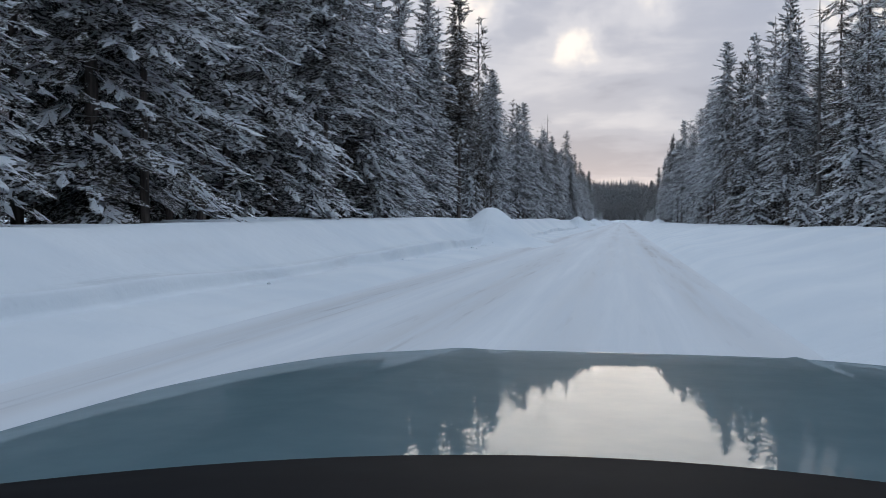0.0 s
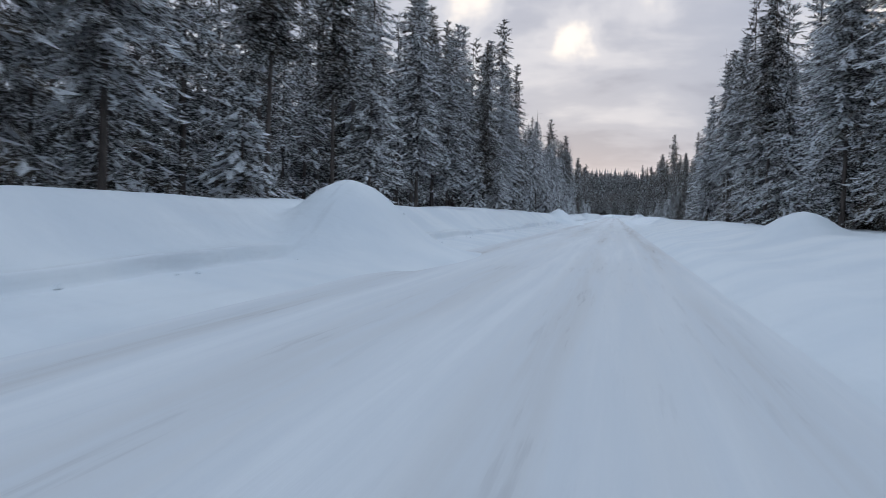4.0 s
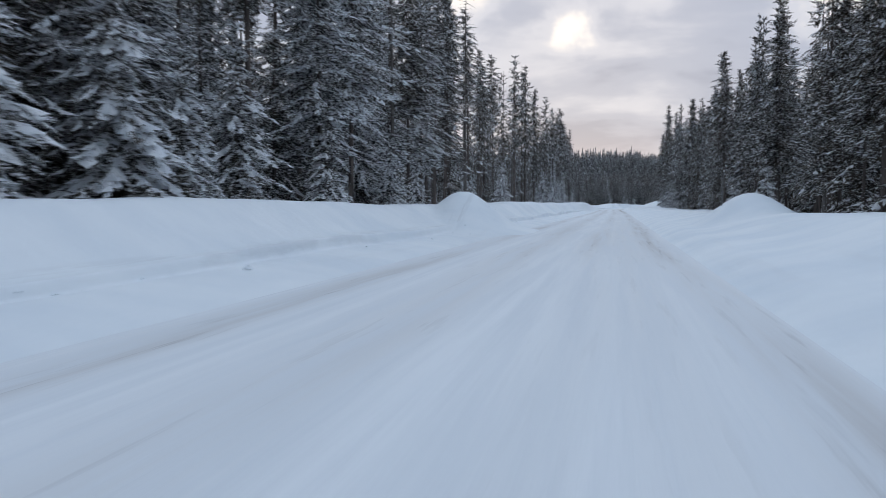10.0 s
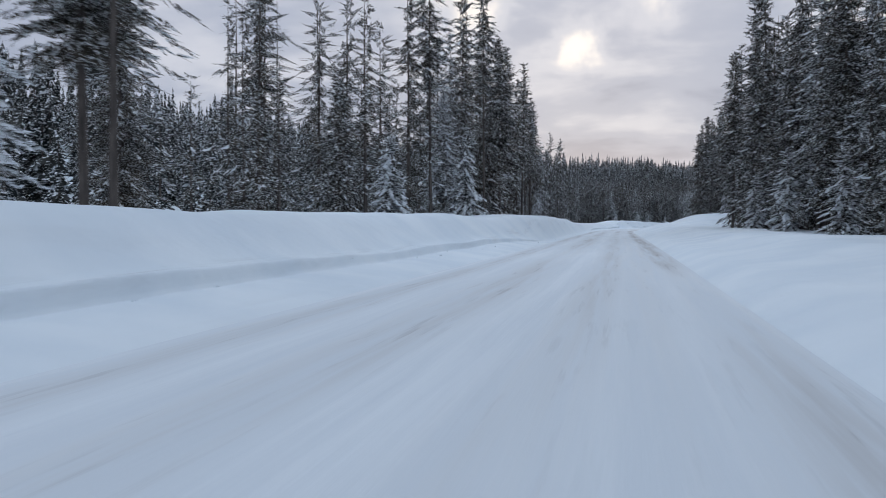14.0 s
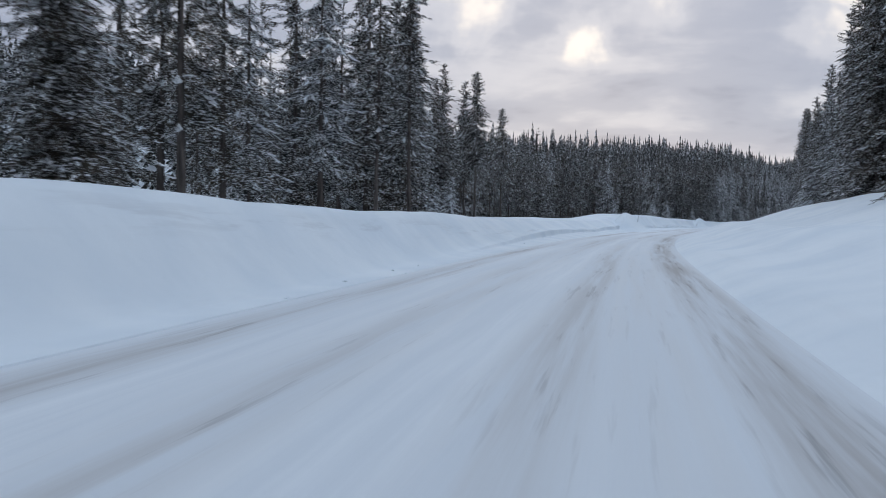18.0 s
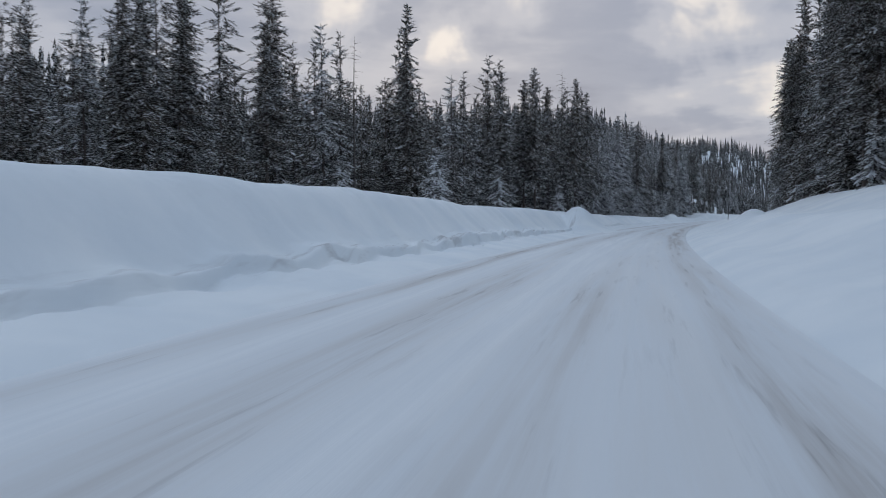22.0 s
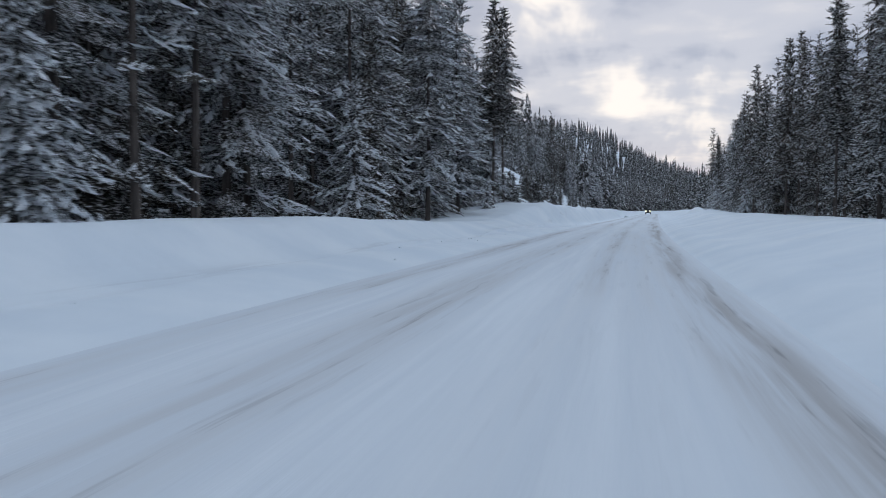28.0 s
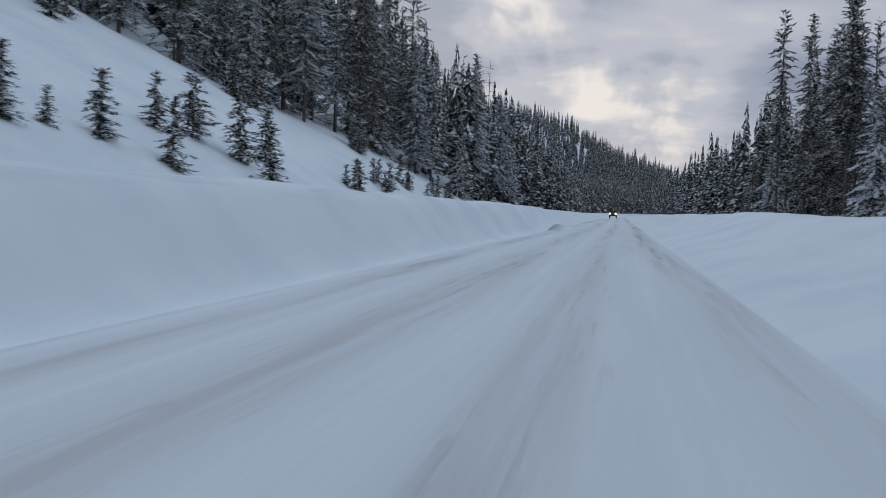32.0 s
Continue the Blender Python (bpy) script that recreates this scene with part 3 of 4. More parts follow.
# where the woods begin: metres along, metres from the camera's line
LEFT_EDGE = [(-80, 10.6), (327, 10.8), (336, 12), (550, 11), (566, 17), (592, 22), (600, 34), (642, 32), (656, 24), (688, 15), (705, 11.5), (855, 10.8)]
RIGHT_EDGE = [(-80, 8.6), (478, 9.2), (486, 18), (534, 18), (545, 13), (640, 14), (676, 11.5), (760, 11.0), (900, 10.5), (930, 12), (1300, 11)]


def edge(side, s):
    if side > 0:
        return profile(s, RIGHT_EDGE)
    return np.where(np.asarray(s) < 855, profile(s, LEFT_EDGE), hill_edge(s))


def tall(side, s):
    """How tall the wood stands, against the 17 m of the usual pine."""
    if side > 0:
        return profile(s, [(-80, 0.84), (150, 0.88), (205, 0.86), (222, 0.58), (300, 0.57), (318, 0.74), (420, 0.75), (450, 0.95), (480, 0.95), (540, 0.88), (580, 0.9), (600, 0.76), (655, 0.8), (670, 0.92), (690, 1.05), (728, 1.05), (736, 0.62), (785, 0.64), (815, 0.68), (870, 0.72), (920, 0.76), (960, 0.72), (1040, 0.74)])
    return profile(s, [(-80, 0.85), (95, 0.85), (130, 0.76), (204, 0.76), (210, 0.58), (222, 0.58), (231, 0.76), (250, 0.76), (330, 0.9), (396, 1.0), (404, 0.62), (434, 0.62), (444, 1.0), (500, 0.95), (525, 0.82), (590, 0.82), (600, 0.68), (646, 0.64), (660, 0.70), (690, 0.78), (720, 0.80), (755, 0.85), (795, 1.05), (830, 1.0), (856, 0.95), (864, 0.8), (1000, 0.75)])


def sparse(side, s):
    """Chance that a tree of the wood is missing."""
    if side > 0:
        return 0.0 * s
    return profile(s, [(326, 0.0), (337, 0.82), (400, 0.85), (406, 0.98), (430, 0.98), (438, 0.45), (445, 0.4), (505, 0.45), (515, 0.66), (545, 0.6), (560, 0.35), (600, 0.2), (660, 0.0)])


rng = random.Random(11)
for side in (-1, 1):
    s = -4.0
    while s < 985:
        thin = side < 0 and 332 < s < 402
        s += rng.uniform(1.9, 3.0) * (1.7 if s > 370 else 1.0 if s > 356 else 0.65) if thin else rng.uniform(3.9, 5.8)
        e = float(edge(side, s))
        if not thin and rng.random() < (1.0 if side < 0 and 402 < s < 433 else 0.75) * float(sparse(side, s)):
            continue
        u = side * (e + rng.uniform(0.0, 7.0 if thin else 2.2))
        k = rng.random()
        high = float(tall(side, s))
        white = s < (345 if side < 0 else 215) or (side < 0 and s > 740)
        if thin:
            if k < 0.62:
                key, scale = f"bare{rng.randrange(4)}", rng.uniform(0.75, 1.05)
            elif k < 0.84:
                key, scale = f"snag{rng.randrange(3)}", rng.uniform(0.7, 1.0)
            else:
                key, scale = f"young{rng.randrange(4)}", rng.uniform(0.6, 1.0)
        elif side < 0 and 445 < s < 560 and k < 0.5:
            key, scale = f"bare{rng.randrange(4)}", high * rng.uniform(0.85, 1.0)
        elif k < 0.62:
            key, scale = f"pine{rng.randrange(5) if white else rng.randrange(4, 7)}", high * rng.uniform(0.85, 1.12)
        elif k < 0.82:
            key, scale = f"spruce{rng.randrange(3) if white else rng.randrange(2, 5)}", high * rng.uniform(0.6, 1.1)
        elif k < 0.96:
            key, scale, u = f"young{rng.randrange(4)}", rng.uniform(0.6, 0.95), side * (e - rng.uniform(-0.4, 0.9))
        else:
            key, scale = f"snag{rng.randrange(3)}", high * rng.uniform(0.85, 1.05)
        plant(key, s, u, scale, rng.uniform(0, 360), lean=rng.uniform(-1.5, 1.5))

# ---- the wood behind the first trees ----
MID = []
for i in range(6):
    h = 15 + 0.9 * i
    c, w = conifer(500 + i, h, 2.5, h * (0.06 + 0.06 * (i % 3)), int(h * 1.7), 4, 6, 0.60, 0.60 if i < 3 else 0.14, 0.80, 0.25, 0.45)
    MID.append((c, w, stem(h, 0.16, 4, 2, seed=i)))
for i in range(3):
    h = 9 + 2 * i
    c, w = conifer(520 + i, h, 2.4, 0.4, int(h * 1.8), 5, 5, 0.64, 0.28, 0.85, 0.3, 0.6)
    MID.append((c, w, stem(h, 0.14, 4, 2, seed=i)))
DEEP = []
for i in range(5):
    h = 14 + i
    c, w = conifer(560 + i, h, 2.2, h * 0.08, int(h * 1.5), 3, 2, 1.1, 0.12, 0.75, 0.28, 0.4)
    DEEP.append((c, w, stem(h * 0.98, 0.15, 4, 2, seed=i)))


def spire(seed, height, radius, levels, per):
    """A plain conifer for the distance: tiers of hanging sprays round a pointed tip, and the snow on some of them."""
    r = np.random.RandomState(seed)
    f = np.repeat((np.arange(levels) + 0.5) / levels, per) + r.uniform(-0.03, 0.03, levels * per)
    n = len(f)
    z, az = height * (0.06 + 0.92 * f), r.uniform(0, 2 * np.pi, n)
    out = radius * (1.03 - f) ** 0.85 * r.uniform(0.6, 1.15, n) + 0.12
    drop = height / levels * r.uniform(0.5, 1.1, n) + 0.25 * out
    spread = r.uniform(0.35, 0.7, n)
    top = np.stack([0 * z, 0 * z, z + 0.45 * height / levels], -1)
    one = np.stack([np.cos(az - spread) * out, np.sin(az - spread) * out, z - drop * r.uniform(0.6, 1.2, n)], -1)
    two = np.stack([np.cos(az + spread) * out, np.sin(az + spread) * out, z - drop * r.uniform(0.6, 1.2, n)], -1)
    pick = r.rand(n) < 0.22
    rise = np.array([0, 0, 0.12])
    cap = np.stack([top * 0.5 + (one + two) * 0.25 + rise, one * 0.97 + rise, two * 0.97 + rise], 1)[pick]
    return np.stack([top, one, two], 1), cap


FAR = []
for i in range(5):
    h = 14 + i
    c, w = spire(600 + i, h, 1.75 + 0.12 * i, 17, 4)
    FAR.append((c, w, stem(h * 0.98, 0.16, 3, 1, seed=i)))
FAR_WALL = [FAR[i % 5] for i in range(9)]


def wood(name, label, spots, models):
    """One mesh of many trees. spots: rows of along, across, scale, turn, model."""
    if not len(spots):
        return
    spots = np.asarray(spots)
    x, y = plan(spots[:, 0], spots[:, 1])
    z = land(spots[:, 0], spots[:, 1]) - 0.2
    tris, index = [], []
    for i, row in enumerate(spots):
        a = row[3]
        turn = np.array([[math.cos(a), math.sin(a), 0], [-math.sin(a), math.cos(a), 0], [0, 0, 1]]) * row[2]
        for slot, part in enumerate(models[int(row[4])]):
            if len(part):
                tris.append(part.reshape(-1, 3) @ turn + (x[i], y[i], z[i]))
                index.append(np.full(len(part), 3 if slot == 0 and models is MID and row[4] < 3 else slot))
    tris = np.concatenate(tris)
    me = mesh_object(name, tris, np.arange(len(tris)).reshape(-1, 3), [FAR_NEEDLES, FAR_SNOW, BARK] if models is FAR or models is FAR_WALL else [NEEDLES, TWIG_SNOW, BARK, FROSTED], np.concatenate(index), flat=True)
    tagged(new(name, me), label, "forest", kind="stuff")


nr = np.random.RandomState(5)
WHITE = [0.22, 0.22, 0.2, 0.04, 0.04, 0.04, 0.08, 0.08, 0.08]
DARK = [0.06, 0.06, 0.06, 0.2, 0.2, 0.2, 0.08, 0.07, 0.07]
for side in (-1, 1):
    for s0 in range(-40, 1400, 144):
        spots = []
        s1 = s0 + 144
        for row in range(2):
            gap = (2.3, 2.7)[row]
            s = np.arange(s0, s1, gap) + nr.uniform(-1.2, 1.2, len(np.arange(s0, s1, gap)))
            u = side * (edge(side, s) + 2.6 + row * 2.9 + nr.uniform(-1.3, 1.3, len(s))) + bend(s)
            keep = nr.rand(len(s)) > np.maximum(sparse(side, s), 0.75 * (side < 0) * smooth(434, 440, s) * (1 - smooth(462, 470, s)))
            for a, b in zip(s[keep], u[keep]):
                spots.append((a, b, float(tall(side, a)) * nr.uniform(0.72, 1.15), nr.uniform(0, 6.28), nr.choice(9, p=WHITE if a < (345 if side < 0 else 215) or (side < 0 and a > 740) else DARK)))
        deep = []
        s = nr.uniform(s0, s1, 100)
        for a, d in zip(s, nr.uniform(8.0, 14.0, 100)):
            if nr.rand() > float(sparse(side, a)):
                deep.append((a, side * (float(edge(side, a)) + d) + float(bend(a)), float(tall(side, a)) * nr.uniform(0.8, 1.2), nr.uniform(0, 6.28), nr.randint(0, 5)))
        wood("deep_conifer_wood", "dark inner wood of snow-dusted conifers", deep, DEEP)
        wood("conifer_wood", "dense snow-dusted pine and spruce wood behind the road's edge", spots, MID if s0 < 960 else FAR_WALL)

for s0, s1, u0, u1, count, side in ((330, 860, 44, 215, 2500, -1), (855, 1180, 26, 150, 2000, -1), (862, 1010, 30, 75, 800, -1), (1090, 1420, 8, 130, 900, -1), (1000, 1420, 20, 80, 500, 1), (1300, 1440, -60, 8, 350, -1),
                                    (1380, 1545, -70, 230, 1900, -1), (-40, 1000, 22, 40, 400, 1), (-40, 340, 20, 36, 200, -1), (600, 860, 18, 60, 500, -1)):
    s, u = nr.uniform(s0, s1, count) + nr.normal(0, 14, count), nr.uniform(u0, u1, count) + np.abs(nr.normal(0, 12, count)) * np.sign(u1)
    keep = side * (side * u - bend(s)) > edge(side, s) + np.where(s > 855, 6, 11)
    spots = [(a, side * b, nr.uniform(0.65, 1.15) * (0.82 if s0 > 1050 else 1.0), nr.uniform(0, 6.28), nr.randint(0, 5)) for a, b in zip(s[keep], u[keep])]
    wood("far_conifer_wood", "far wooded hillside of dark snow-dusted conifers", spots, DEEP if u0 < 23 and s1 < 1100 else FAR)


# ---- trees that stand out ----
def stand(key, s, u, height, label="", turn=0.0):
    """A tree of a given height."""
    own = {k: h for k, h in PINES + SPRUCES + YOUNG + SNAGS + SMALL}[key]
    return plant(key, s, u, height / own, turn, label)


stand("bare1", 972, 12.6, 17.5, "dead pine with a ragged crown of drooping twigs", 40)
stand("pine5", 724, 11.5, 19.5, turn=70)
stand("pine6", 717, 12.8, 19.5, turn=160)
stand("pine4", 711, 11.4, 17.0, turn=250)
stand("pine4", 910, 12.2, 13.0, turn=15)
stand("pine1", 917, 12.4, 13.6, turn=190)
stand("bare3", 209, -13.0, 21.9, "tall dying pine with sparse twigs towards its top")
stand("spruce4", 297, -14.0, 20.5, "large dense dark spruce standing above the wood", 40)
stand("young2", 240, -8.6, 4.6, "broad young spruce bent under thick white snow", 80)
stand("young3", 404, -10.5, 4.6, "shapely young spruce thickly covered in snow", 10)
stand("bare0", 396, -12.2, 18.5, turn=15)
stand("bare2", 398, -12.8, 18.0, turn=120)
stand("bare1", 382, -12.0, 17.5, turn=200)
stand("snag0", 385, -12.6, 15.0, turn=60)
stand("spruce3", 446, -34.0, 20.0, turn=30)
stand("snag1", 447, -26.0, 16.5, turn=10)
stand("snag2", 452, -25.0, 16.5, turn=170)
stand("pine5", 410, -12.3, 17.5, turn=140)
stand("bare1", 408.5, -10.6, 16.0, turn=60)
stand("pine4", 583, -17.5, 14.0, "tall pine with a bare foot standing before the clearing", 65)
stand("pine5", 589, -22.8, 16.0, turn=50)
stand("bare0", 572, -19.6, 12.5, turn=5)
stand("young1", 565.5, -19.5, 3.0, turn=140)
stand("spruce2", 610.5, -27.8, 17.6, "tall regular spruce with snowy boughs at the clearing's edge", 20)
stand("pine5", 322, 13.0, 20.0, "tall pine that overtops the low wood beside it", 75)
stand("spruce3", 542, 12.0, 13.5, turn=140)
stand("pine6", 566, 13.0, 16.0, turn=25)
stand("spruce4", 559, 13.0, 14.5, turn=95)
stand("young1", 432, -11.0, 4.0, turn=50)
stand("spruce1", 452, -12.5, 9.0, turn=75)
stand("young3", 180, -9.2, 4.2, "young spruce white with thick snow", 33)
stand("young2", 27, -10.0, 3.3, "young spruce white with thick snow", 70)
for s, u, h in ((292, -10.4, 5.5), (296, -10.0, 5.0), (299, -10.2, 4.2), (303, -10.6, 5.2), (310, -10.3, 3.7), (319, -10.4, 3.4), (326, -10.8, 2.6), (371, -12.0, 4.4), (662, -11.5, 3.5), (748, -10.3, 2.2), (12, -10.2, 4.0), (70, -10.0, 3.0), (76, -10.3, 3.8), (104, -10.0, 2.6)):
    stand(f"young{s % 4}", s, u, h, "young spruce laden with snow before the wood", s * 13)
for s, u, h in ((232, -13.0, 14.7), (254, -13.0, 17.2), (112, -13.0, 15.2), (153, -12.8, 18.6), (150, -13.6, 17.0), (785, -13.0, 18.5), (792, -13.5, 17.0)):
    stand(f"snag{s % 3}", s, u, h, turn=s * 11)
for s, u, h in ((624, -27, 15.7), (600, -24, 12.5), (603, -25.5, 13), (634, -32, 14), (655, -25, 12), (697, -12.5, 14), (708, -13.3, 14)):
    stand(f"pine{4 + s % 3}", s, u, h, turn=s * 7)

# the last of the dense wood before the open slope
last = random.Random(8)
for s in range(834, 858, 3):
    for u in (-13.2, -16.2, -19.5):
        pick = last.choice(("pine4", "pine5", "pine6", "pine3", "pine4", "pine2") if s < 852 else ("spruce0", "spruce1", "pine2"))
        stand(pick, s + last.uniform(-1, 1), u + last.uniform(-1, 1), last.uniform(12.8, 15.5) if s < 852 else last.uniform(9.0, 12.0), turn=last.uniform(0, 360))

# close wood where the drive begins
for s in range(7, 58, 5):
    for u in (-12.0, -15.5):
        pick = last.choice(("pine0", "pine1", "pine2", "pine3", "spruce0", "spruce1"))
        stand(pick, s + last.uniform(-1, 1), u + last.uniform(-1, 1), last.uniform(12.0, 15.5), turn=last.uniform(0, 360))

for s in range(172, 206, 4):
    for u in (-11.2, -15.0):
        stand(last.choice(("pine3", "pine5", "pine6")), s + last.uniform(-1, 1), u + last.uniform(-1, 1), last.uniform(13.0, 16.0), turn=last.uniform(0, 360))

# young trees in clumps and singly on the open slope of the hill
slope = random.Random(21)
CLUMPS = [(861, -13.5, 3.4, 7), (864, -15.5, 3.6, 6), (866, -13.0, 3.2, 6), (869, -14.8, 3.4, 6), (871, -13.4, 3.3, 7), (875, -13.4, 2.9, 6), (879, -14.5, 1.8, 2), (889, -13.0, 4.1, 8), (893, -14.0, 3.5, 5), (884, -12.4, 1.6, 1), (892, -19, 1.6, 2), (898, -13.7, 2.4, 1), (902.6, -14, 3.5, 2),
          (904, -13.6, 1.6, 1), (909.5, -13.2, 2.9, 5), (913, -14, 2.6, 3), (915, -13.8, 1.9, 2), (919, -13.8, 2.5, 2), (924, -15, 2.3, 2), (926, -13.2, 3.0, 2), (928, -13.5, 2.8, 1), (936, -13.2, 1.8, 3),
          (944, -13.5, 1.9, 4), (950, -13, 1.9, 4), (956, -12.6, 2.0, 4), (905, -26, 2.5, 4), (920, -27, 2.5, 4), (932, -26, 2.6, 4), (944, -22, 2.6, 5), (954, -18, 2.6, 5)]
for s, u, h, n in CLUMPS:
    for i in range(n):
        stand(f"small{slope.randrange(4)}", s + slope.uniform(-1.3, 1.3), u + slope.uniform(-1.2, 0.8), h * slope.uniform(0.55, 1.05), "", slope.uniform(0, 360))


# ---- things beside and on the road ----
def link_mesh(name, bm, mat, parent=None, label=""):
    """Links a bmesh as one object, under a thing or a part."""
    me = bpy.data.meshes.new(name)
    bmesh.ops.recalc_face_normals(bm, faces=bm.faces)
    bm.to_mesh(me)
    bm.free()
    me.materials.append(mat)
    me.polygons.foreach_set("use_smooth", np.ones(len(me.polygons), bool))
    me.set_sharp_from_angle(angle=radians(35))
    ob = new(name, me)
    ob.parent = parent
    if label:
        tagged(ob, label)
    return ob


def box(bm, x, y, z, w, d, h, bevel=0.0):
    """A box by its middle and sizes, with rounded edges."""
    made = bmesh.ops.create_cube(bm, size=1.0, matrix=Matrix.Translation((x, y, z)) @ Matrix.Diagonal((w, d, h, 1)))
    if bevel:
        edges = list({e for v in made["verts"] for e in v.link_edges})
        bmesh.ops.bevel(bm, geom=edges, offset=bevel, segments=2, affect="EDGES", profile=0.6)


def rod(bm, x, y, z, radius, depth, turn=None, segments=20, top=None):
    m = Matrix.Translation((x, y, z)) @ (turn or Matrix.Identity(4))
    bmesh.ops.create_cone(bm, cap_ends=True, segments=segments, radius1=radius, radius2=radius if top is None else top, depth=depth, matrix=m)


def sheet_mesh(bm, point, nu, nv):
    """A bent panel: point(a, b) for a and b from 0 to 1."""
    grid = [[bm.verts.new(point(i / nu, j / nv)) for j in range(nv + 1)] for i in range(nu + 1)]
    for i in range(nu):
        for j in range(nv):
            bm.faces.new((grid[i][j], grid[i + 1][j], grid[i + 1][j + 1], grid[i][j + 1]))


POLE = make_plain("weathered_marker_post", (0.10, 0.10, 0.10), 0.6)
REFLECTOR = make_plain("pale_reflector", (0.62, 0.63, 0.62), 0.35)


def marker_post(s, u, height, label):
    x, y = (float(v) for v in plan(s, u))
    ob = new("marker_post")
    ob.matrix_basis = pose(x, y, float(land(s, u)) - 0.35, 1.5, 2.0, 15)
    tagged(ob, label, "road marker", "marker posts along the road")
    bm = bmesh.new()
    box(bm, 0, 0, (height + 0.35) / 2, 0.042, 0.025, height + 0.35, 0.005)
    link_mesh("post", bm, POLE, ob)
    bm = bmesh.new()
    rod(bm, 0, -0.024, height + 0.26, 0.04, 0.02, pose(0, 0, 0, 90), 16)
    link_mesh("reflector", bm, REFLECTOR, ob, "small pale round reflector")


def clods():
    """Lumps of snow fallen from the plough's cut."""
    r = np.random.RandomState(31)
    n = 320
    s = r.uniform(0, 900, n)
    u = -np.interp(s, [p[0] for p in TOE], [p[1] for p in TOE]) + np.abs(r.normal(0, 0.45, n))
    size = r.uniform(0.015, 0.045, n) * np.where(r.rand(n) < 0.08, 1.6, 1.0)
    x, y = plan(s, u)
    z = land(s, u)
    corner = np.array([(1, 0, 0), (-1, 0, 0), (0, 1, 0), (0, -1, 0), (0, 0, 0.8), (0, 0, -0.6)], float)
    sides = np.array([(0, 2, 4), (2, 1, 4), (1, 3, 4), (3, 0, 4), (2, 0, 5), (1, 2, 5), (3, 1, 5), (0, 3, 5)])
    pts = corner[None] * size[:, None, None] * r.uniform(0.6, 1.5, (n, 6, 1)) + np.stack([x, y, z + size * 0.3], -1)[:, None]
    faces = (sides[None] + (np.arange(n) * 6)[:, None, None]).reshape(-1, 3)
    tagged(new("snow_clod", mesh_object("snow_clod", pts.reshape(-1, 3), faces, [SNOW], uv=np.stack([np.repeat(u, 6), np.repeat(s, 6)], -1), flat=True)), "small broken clods of snow along the bank", "snow", kind="stuff")


clods()
marker_post(606, -4.85, 1.9, "thin dark marker post leaning in a snow heap")
marker_post(319, 4.4, 1.6, "thin dark marker post with a pale reflector in the bank")
marker_post(884.5, -6.5, 0.65, "short marker post nearly buried in the bank")
marker_post(685, 4.7, 1.5, "pale marker post with a white reflector in the bank")


def make_paint():
    m, t, b = material("grey_green_car_paint", 0.5, 0.05)
    n = noise_node(t, position(t), 9.0, 5.0)
    link(t, ramp_node(t, n, (0.3, (0.19, 0.31, 0.35)), (0.7, (0.225, 0.35, 0.39))), b.inputs["Base Color"])
    b.inputs["Coat Weight"].default_value, b.inputs["Coat Roughness"].default_value = 0.6, 0.02
    link(t, math_node(t, "MULTIPLY_ADD", noise_node(t, position(t), 30.0, 4.0), 0.15, 0.45), b.inputs["Roughness"])
    return m


def make_glass():
    m, t, b = material("car_glass", 0.03, 0.5)
    b.inputs["Base Color"].default_value = (0.02, 0.025, 0.03, 1)
    b.inputs["Coat Weight"].default_value = 1.0
    return m


def make_lamp(name, colour, strength):
    m, t, b = material(name, 0.3)
    b.inputs["Base Color"].default_value = (*colour, 1)
    b.inputs["Emission Color"].default_value = (*colour, 1)
    b.inputs["Emission Strength"].default_value = strength
    return m


PAINT, GLASS = make_paint(), make_glass()
BLACK = make_plain("black_plastic", (0.012, 0.014, 0.018), 0.75, 0.0, 0.2)
RUBBER = make_plain("tyre_rubber", (0.02, 0.02, 0.021), 0.85)
RIM = make_plain("alloy_rim", (0.45, 0.46, 0.47), 0.35, 0.9)
DARK_PAINT = make_plain("dark_truck_paint", (0.025, 0.027, 0.03), 0.35)
LAMP_ON = make_lamp("lit_headlamp", (1.0, 0.95, 0.62), 2.6)


def wheel(parent, x, y, r=0.33, w=0.21):
    side = pose(0, 0, 0, 0, 90, 0)
    bm = bmesh.new()
    rod(bm, x, y, r, r, w, side, 32)
    bmesh.ops.bevel(bm, geom=[e for e in bm.edges if len(e.link_faces) == 2 and e.calc_face_angle(0) > 1], offset=0.03, segments=2, affect="EDGES")
    ob = link_mesh("tyre", bm, RUBBER, parent)
    bm = bmesh.new()
    rod(bm, x + math.copysign(w / 2 - 0.01, x), y, r, r * 0.66, 0.03, side, 24)
    for k in range(5):
        box(bm, x + math.copysign(w / 2 + 0.008, x), y + math.cos(k * 1.2566) * r * 0.33, r + math.sin(k * 1.2566) * r * 0.33, 0.012, 0.07, 0.07, 0.005)
    link_mesh("rim", bm, RIM, ob, "five-spoke alloy rim")


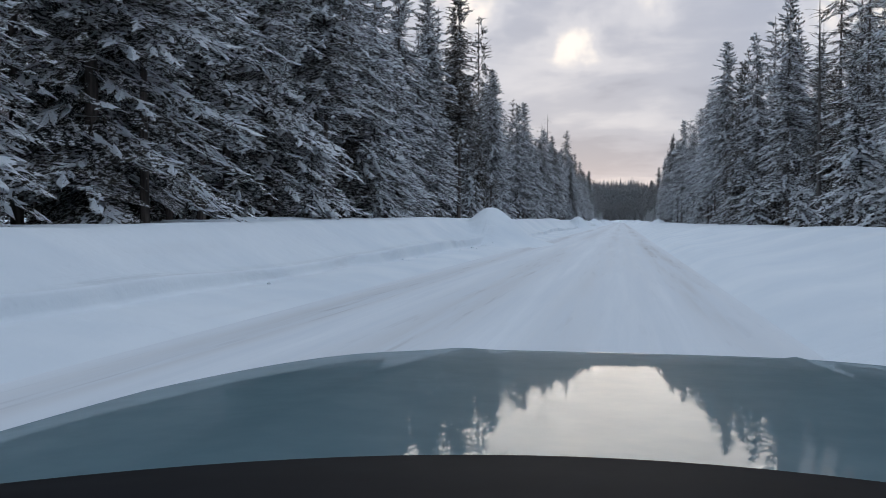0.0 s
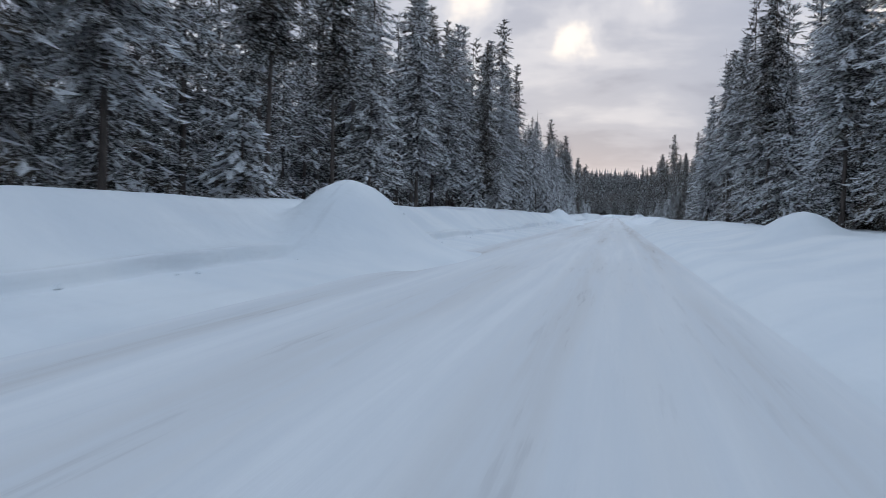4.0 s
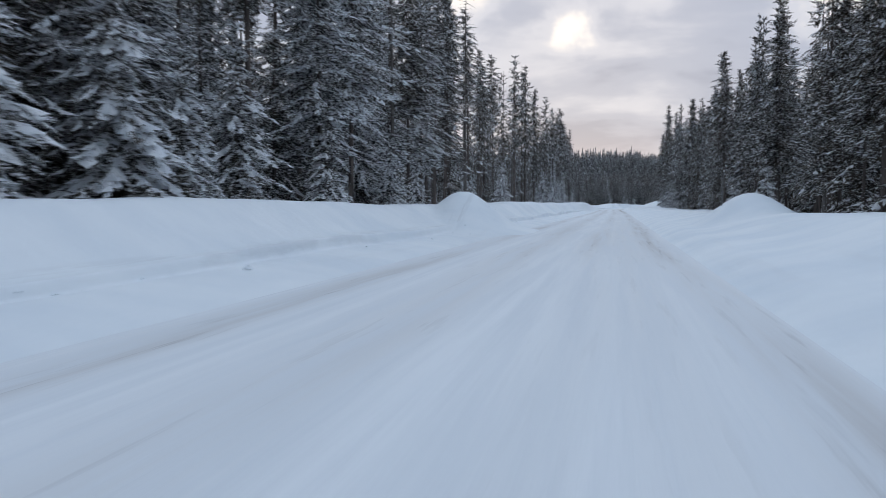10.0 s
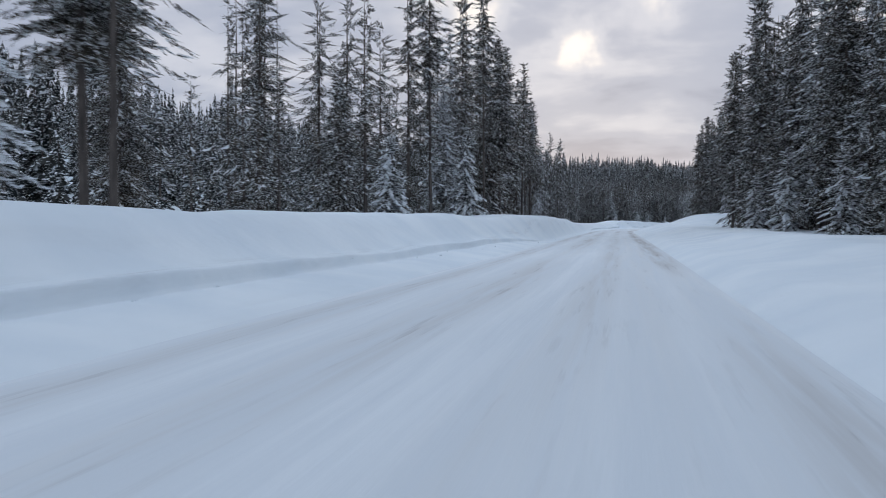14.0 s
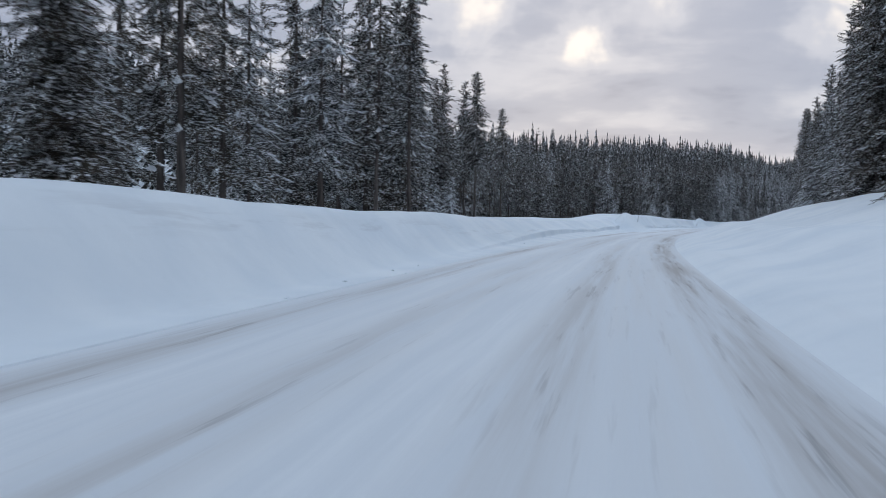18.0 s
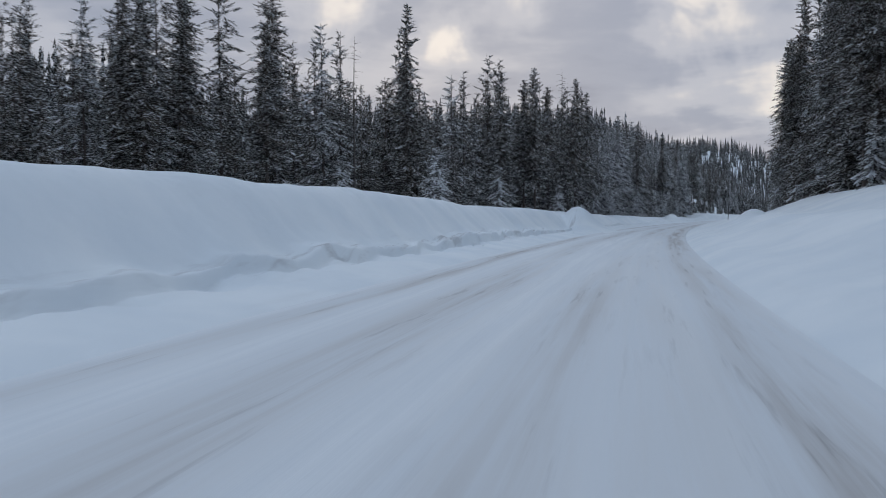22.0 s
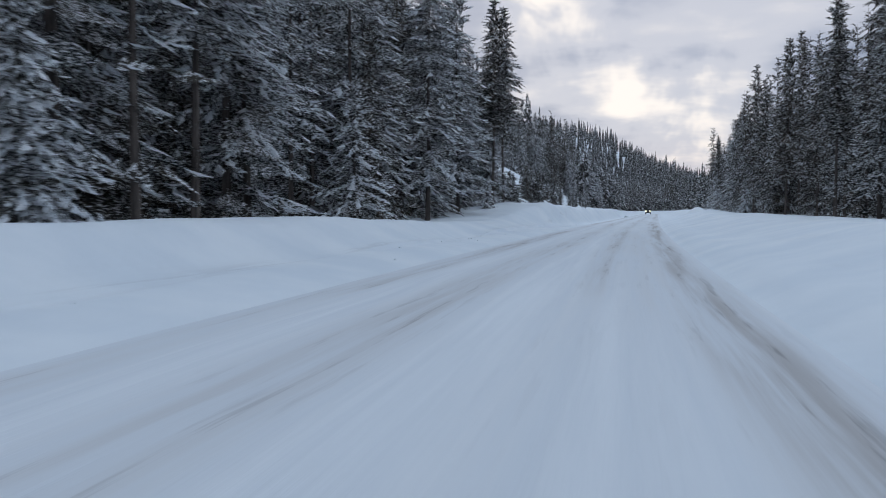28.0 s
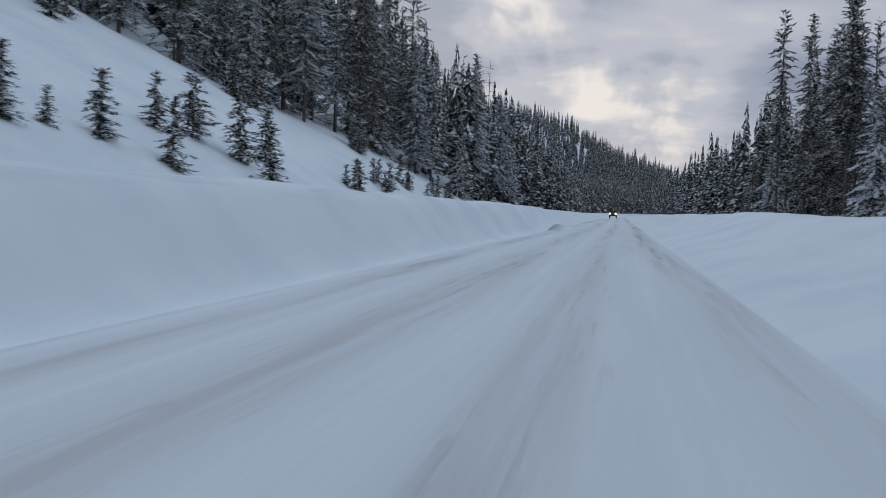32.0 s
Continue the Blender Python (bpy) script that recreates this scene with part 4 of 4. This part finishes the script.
def own_car():
    """The car that carries the camera, as it stands at the start."""
    x, y = (float(v) for v in plan(0, 0))
    car = new("car")
    car.matrix_basis = pose(x, y, 0.03)
    tagged(car, "grey-green car with a glossy bonnet standing on the snowy road", "car")

    def front(u):
        return 2.09 - 0.06 * (u / 0.82) ** 2 - 0.8 * max(0.0, abs(u) - 0.30) ** 2 - 4.0 * max(0.0, abs(u) - 0.60) ** 2

    def hood(a, b):
        u = (a - 0.5) * 1.74
        v0, v1 = 0.62 - 0.10 * u * u, front(u)
        v = v0 + (v1 - v0) * b
        z = 0.985 - 0.060 * max(0.0, (v - 0.6) / 1.45) ** 1.7 - 0.035 * (abs(u) / 0.85) ** 4.0
        z += 0.005 * math.exp(-((abs(u) - 0.385 - 0.05 * (1 - b)) / (0.016 if u > 0 else 0.06)) ** 2) - 0.05 * max(0.0, b - 0.97) * 8 * (b - 0.97)
        return (u, v, z - 0.065)

    bm = bmesh.new()
    sheet_mesh(bm, hood, 72, 44)
    bmesh.ops.solidify(bm, geom=bm.faces[:], thickness=0.02)
    link_mesh("bonnet", bm, PAINT, car, "glossy grey-green bonnet with two long creases")
    bm = bmesh.new()
    sheet_mesh(bm, lambda a, b: ((a - 0.5) * 1.56, -0.05 + (0.745 - 0.42 * (a - 0.5) ** 2 * 4.0 + 0.05) * b, 0.976 + 0.012 * math.cos((a - 0.5) * 2) - 0.02 * b ** 6), 40, 10)
    bmesh.ops.solidify(bm, geom=bm.faces[:], thickness=0.06)
    link_mesh("cowl_panel", bm, BLACK, car, "matt black cowl panel below the windscreen")
    # sides and nose
    for side in (-1, 1):
        bm = bmesh.new()
        sheet_mesh(bm, lambda a, b: (side * (0.86 + 0.05 * math.sin(b * 3.0) - 0.10 * max(0, a - 0.72) * 3.5), -2.3 + 4.05 * a, 0.80 - 0.04 * a - 0.52 * b), 30, 8)
        bmesh.ops.solidify(bm, geom=bm.faces[:], thickness=0.02)
        link_mesh("side_panel", bm, PAINT, car)
        bm = bmesh.new()
        box(bm, side * 0.62, 1.90, 0.70, 0.32, 0.16, 0.13, 0.04)
        link_mesh("headlamp", bm, GLASS, car, "dark glass headlamp")
        for v in (1.35, -1.35):
            wheel(car, side * 0.80, v)
    bm = bmesh.new()
    sheet_mesh(bm, lambda a, b: ((a - 0.5) * 1.62, 2.07 - 0.42 * (abs(a - 0.5) * 2) ** 3 + 0.05 * math.sin(b * 3.14), 0.84 - 0.55 * b), 30, 8)
    bmesh.ops.solidify(bm, geom=bm.faces[:], thickness=0.03)
    link_mesh("front_bumper", bm, PAINT, car)
    bm = bmesh.new()
    box(bm, 0, 2.12, 0.52, 0.8, 0.05, 0.16, 0.02)
    link_mesh("grille", bm, BLACK, car)
    bm = bmesh.new()
    sheet_mesh(bm, lambda a, b: ((a - 0.5) * (1.5 - 0.3 * b), -0.10 - 0.85 * b + 0.06 * math.cos((a - 0.5) * 3), 1.0 + 0.46 * b), 20, 8)
    bmesh.ops.solidify(bm, geom=bm.faces[:], thickness=0.008)
    link_mesh("windscreen", bm, GLASS, car, "dark raked windscreen")
    bm = bmesh.new()
    sheet_mesh(bm, lambda a, b: ((a - 0.5) * 1.2, -0.95 - 1.35 * b, 1.46 + 0.03 * math.sin(b * 3.14) + 0.03 * math.sin(a * 3.14) - 0.12 * b * b), 16, 10)
    bmesh.ops.solidify(bm, geom=bm.faces[:], thickness=0.02)
    link_mesh("roof", bm, PAINT, car)
    bm = bmesh.new()
    sheet_mesh(bm, lambda a, b: ((a - 0.5) * (1.2 + 0.36 * b), -2.3 - 0.25 * math.sin(b * 1.57), 1.34 - 1.0 * b), 12, 10)
    bmesh.ops.solidify(bm, geom=bm.faces[:], thickness=0.02)
    link_mesh("tailgate", bm, PAINT, car)
    for side in (-1, 1):
        bm = bmesh.new()
        sheet_mesh(bm, lambda a, b: (side * (0.77 - 0.17 * b), -0.25 - 0.70 * b - (2.0 - 0.75 * b) * a, 0.86 + 0.58 * b - 0.1 * a * b), 14, 6)
        bmesh.ops.solidify(bm, geom=bm.faces[:], thickness=0.01)
        link_mesh("side_window", bm, GLASS, car)


own_car()


def far_truck():
    """A dark truck with its lamps lit, far along the road."""
    x, y = (float(v) for v in plan(1128, -1.9))
    truck = new("truck")
    truck.matrix_basis = pose(x, y, 0.0, 0, 0, -22)
    tagged(truck, "dark truck with two lit headlamps far down the snowy road", "truck")
    bm = bmesh.new()
    box(bm, 0, 1.4, 0.95, 1.95, 3.0, 0.75, 0.08)
    box(bm, 0, -1.35, 1.0, 1.95, 2.4, 0.65, 0.12)
    link_mesh("body", bm, DARK_PAINT, truck)
    bm = bmesh.new()
    box(bm, 0, 0.3, 1.65, 1.7, 1.9, 0.75, 0.15)
    link_mesh("cab", bm, GLASS, truck)
    for side in (-1, 1):
        bm = bmesh.new()
        rod(bm, side * 0.72, -2.56, 1.25, 0.24, 0.06, pose(0, 0, 0, 90), 20)
        link_mesh("headlamp", bm, LAMP_ON, truck, "bright pale yellow headlamp")
        for v in (-1.6, 1.9):
            wheel(truck, side * 0.88, v, 0.4, 0.24)
    bm = bmesh.new()
    rod(bm, 0, 0.3, 2.12, 0.10, 0.16, None, 16)
    link_mesh("roof_beacon", bm, REFLECTOR, truck)


far_truck()
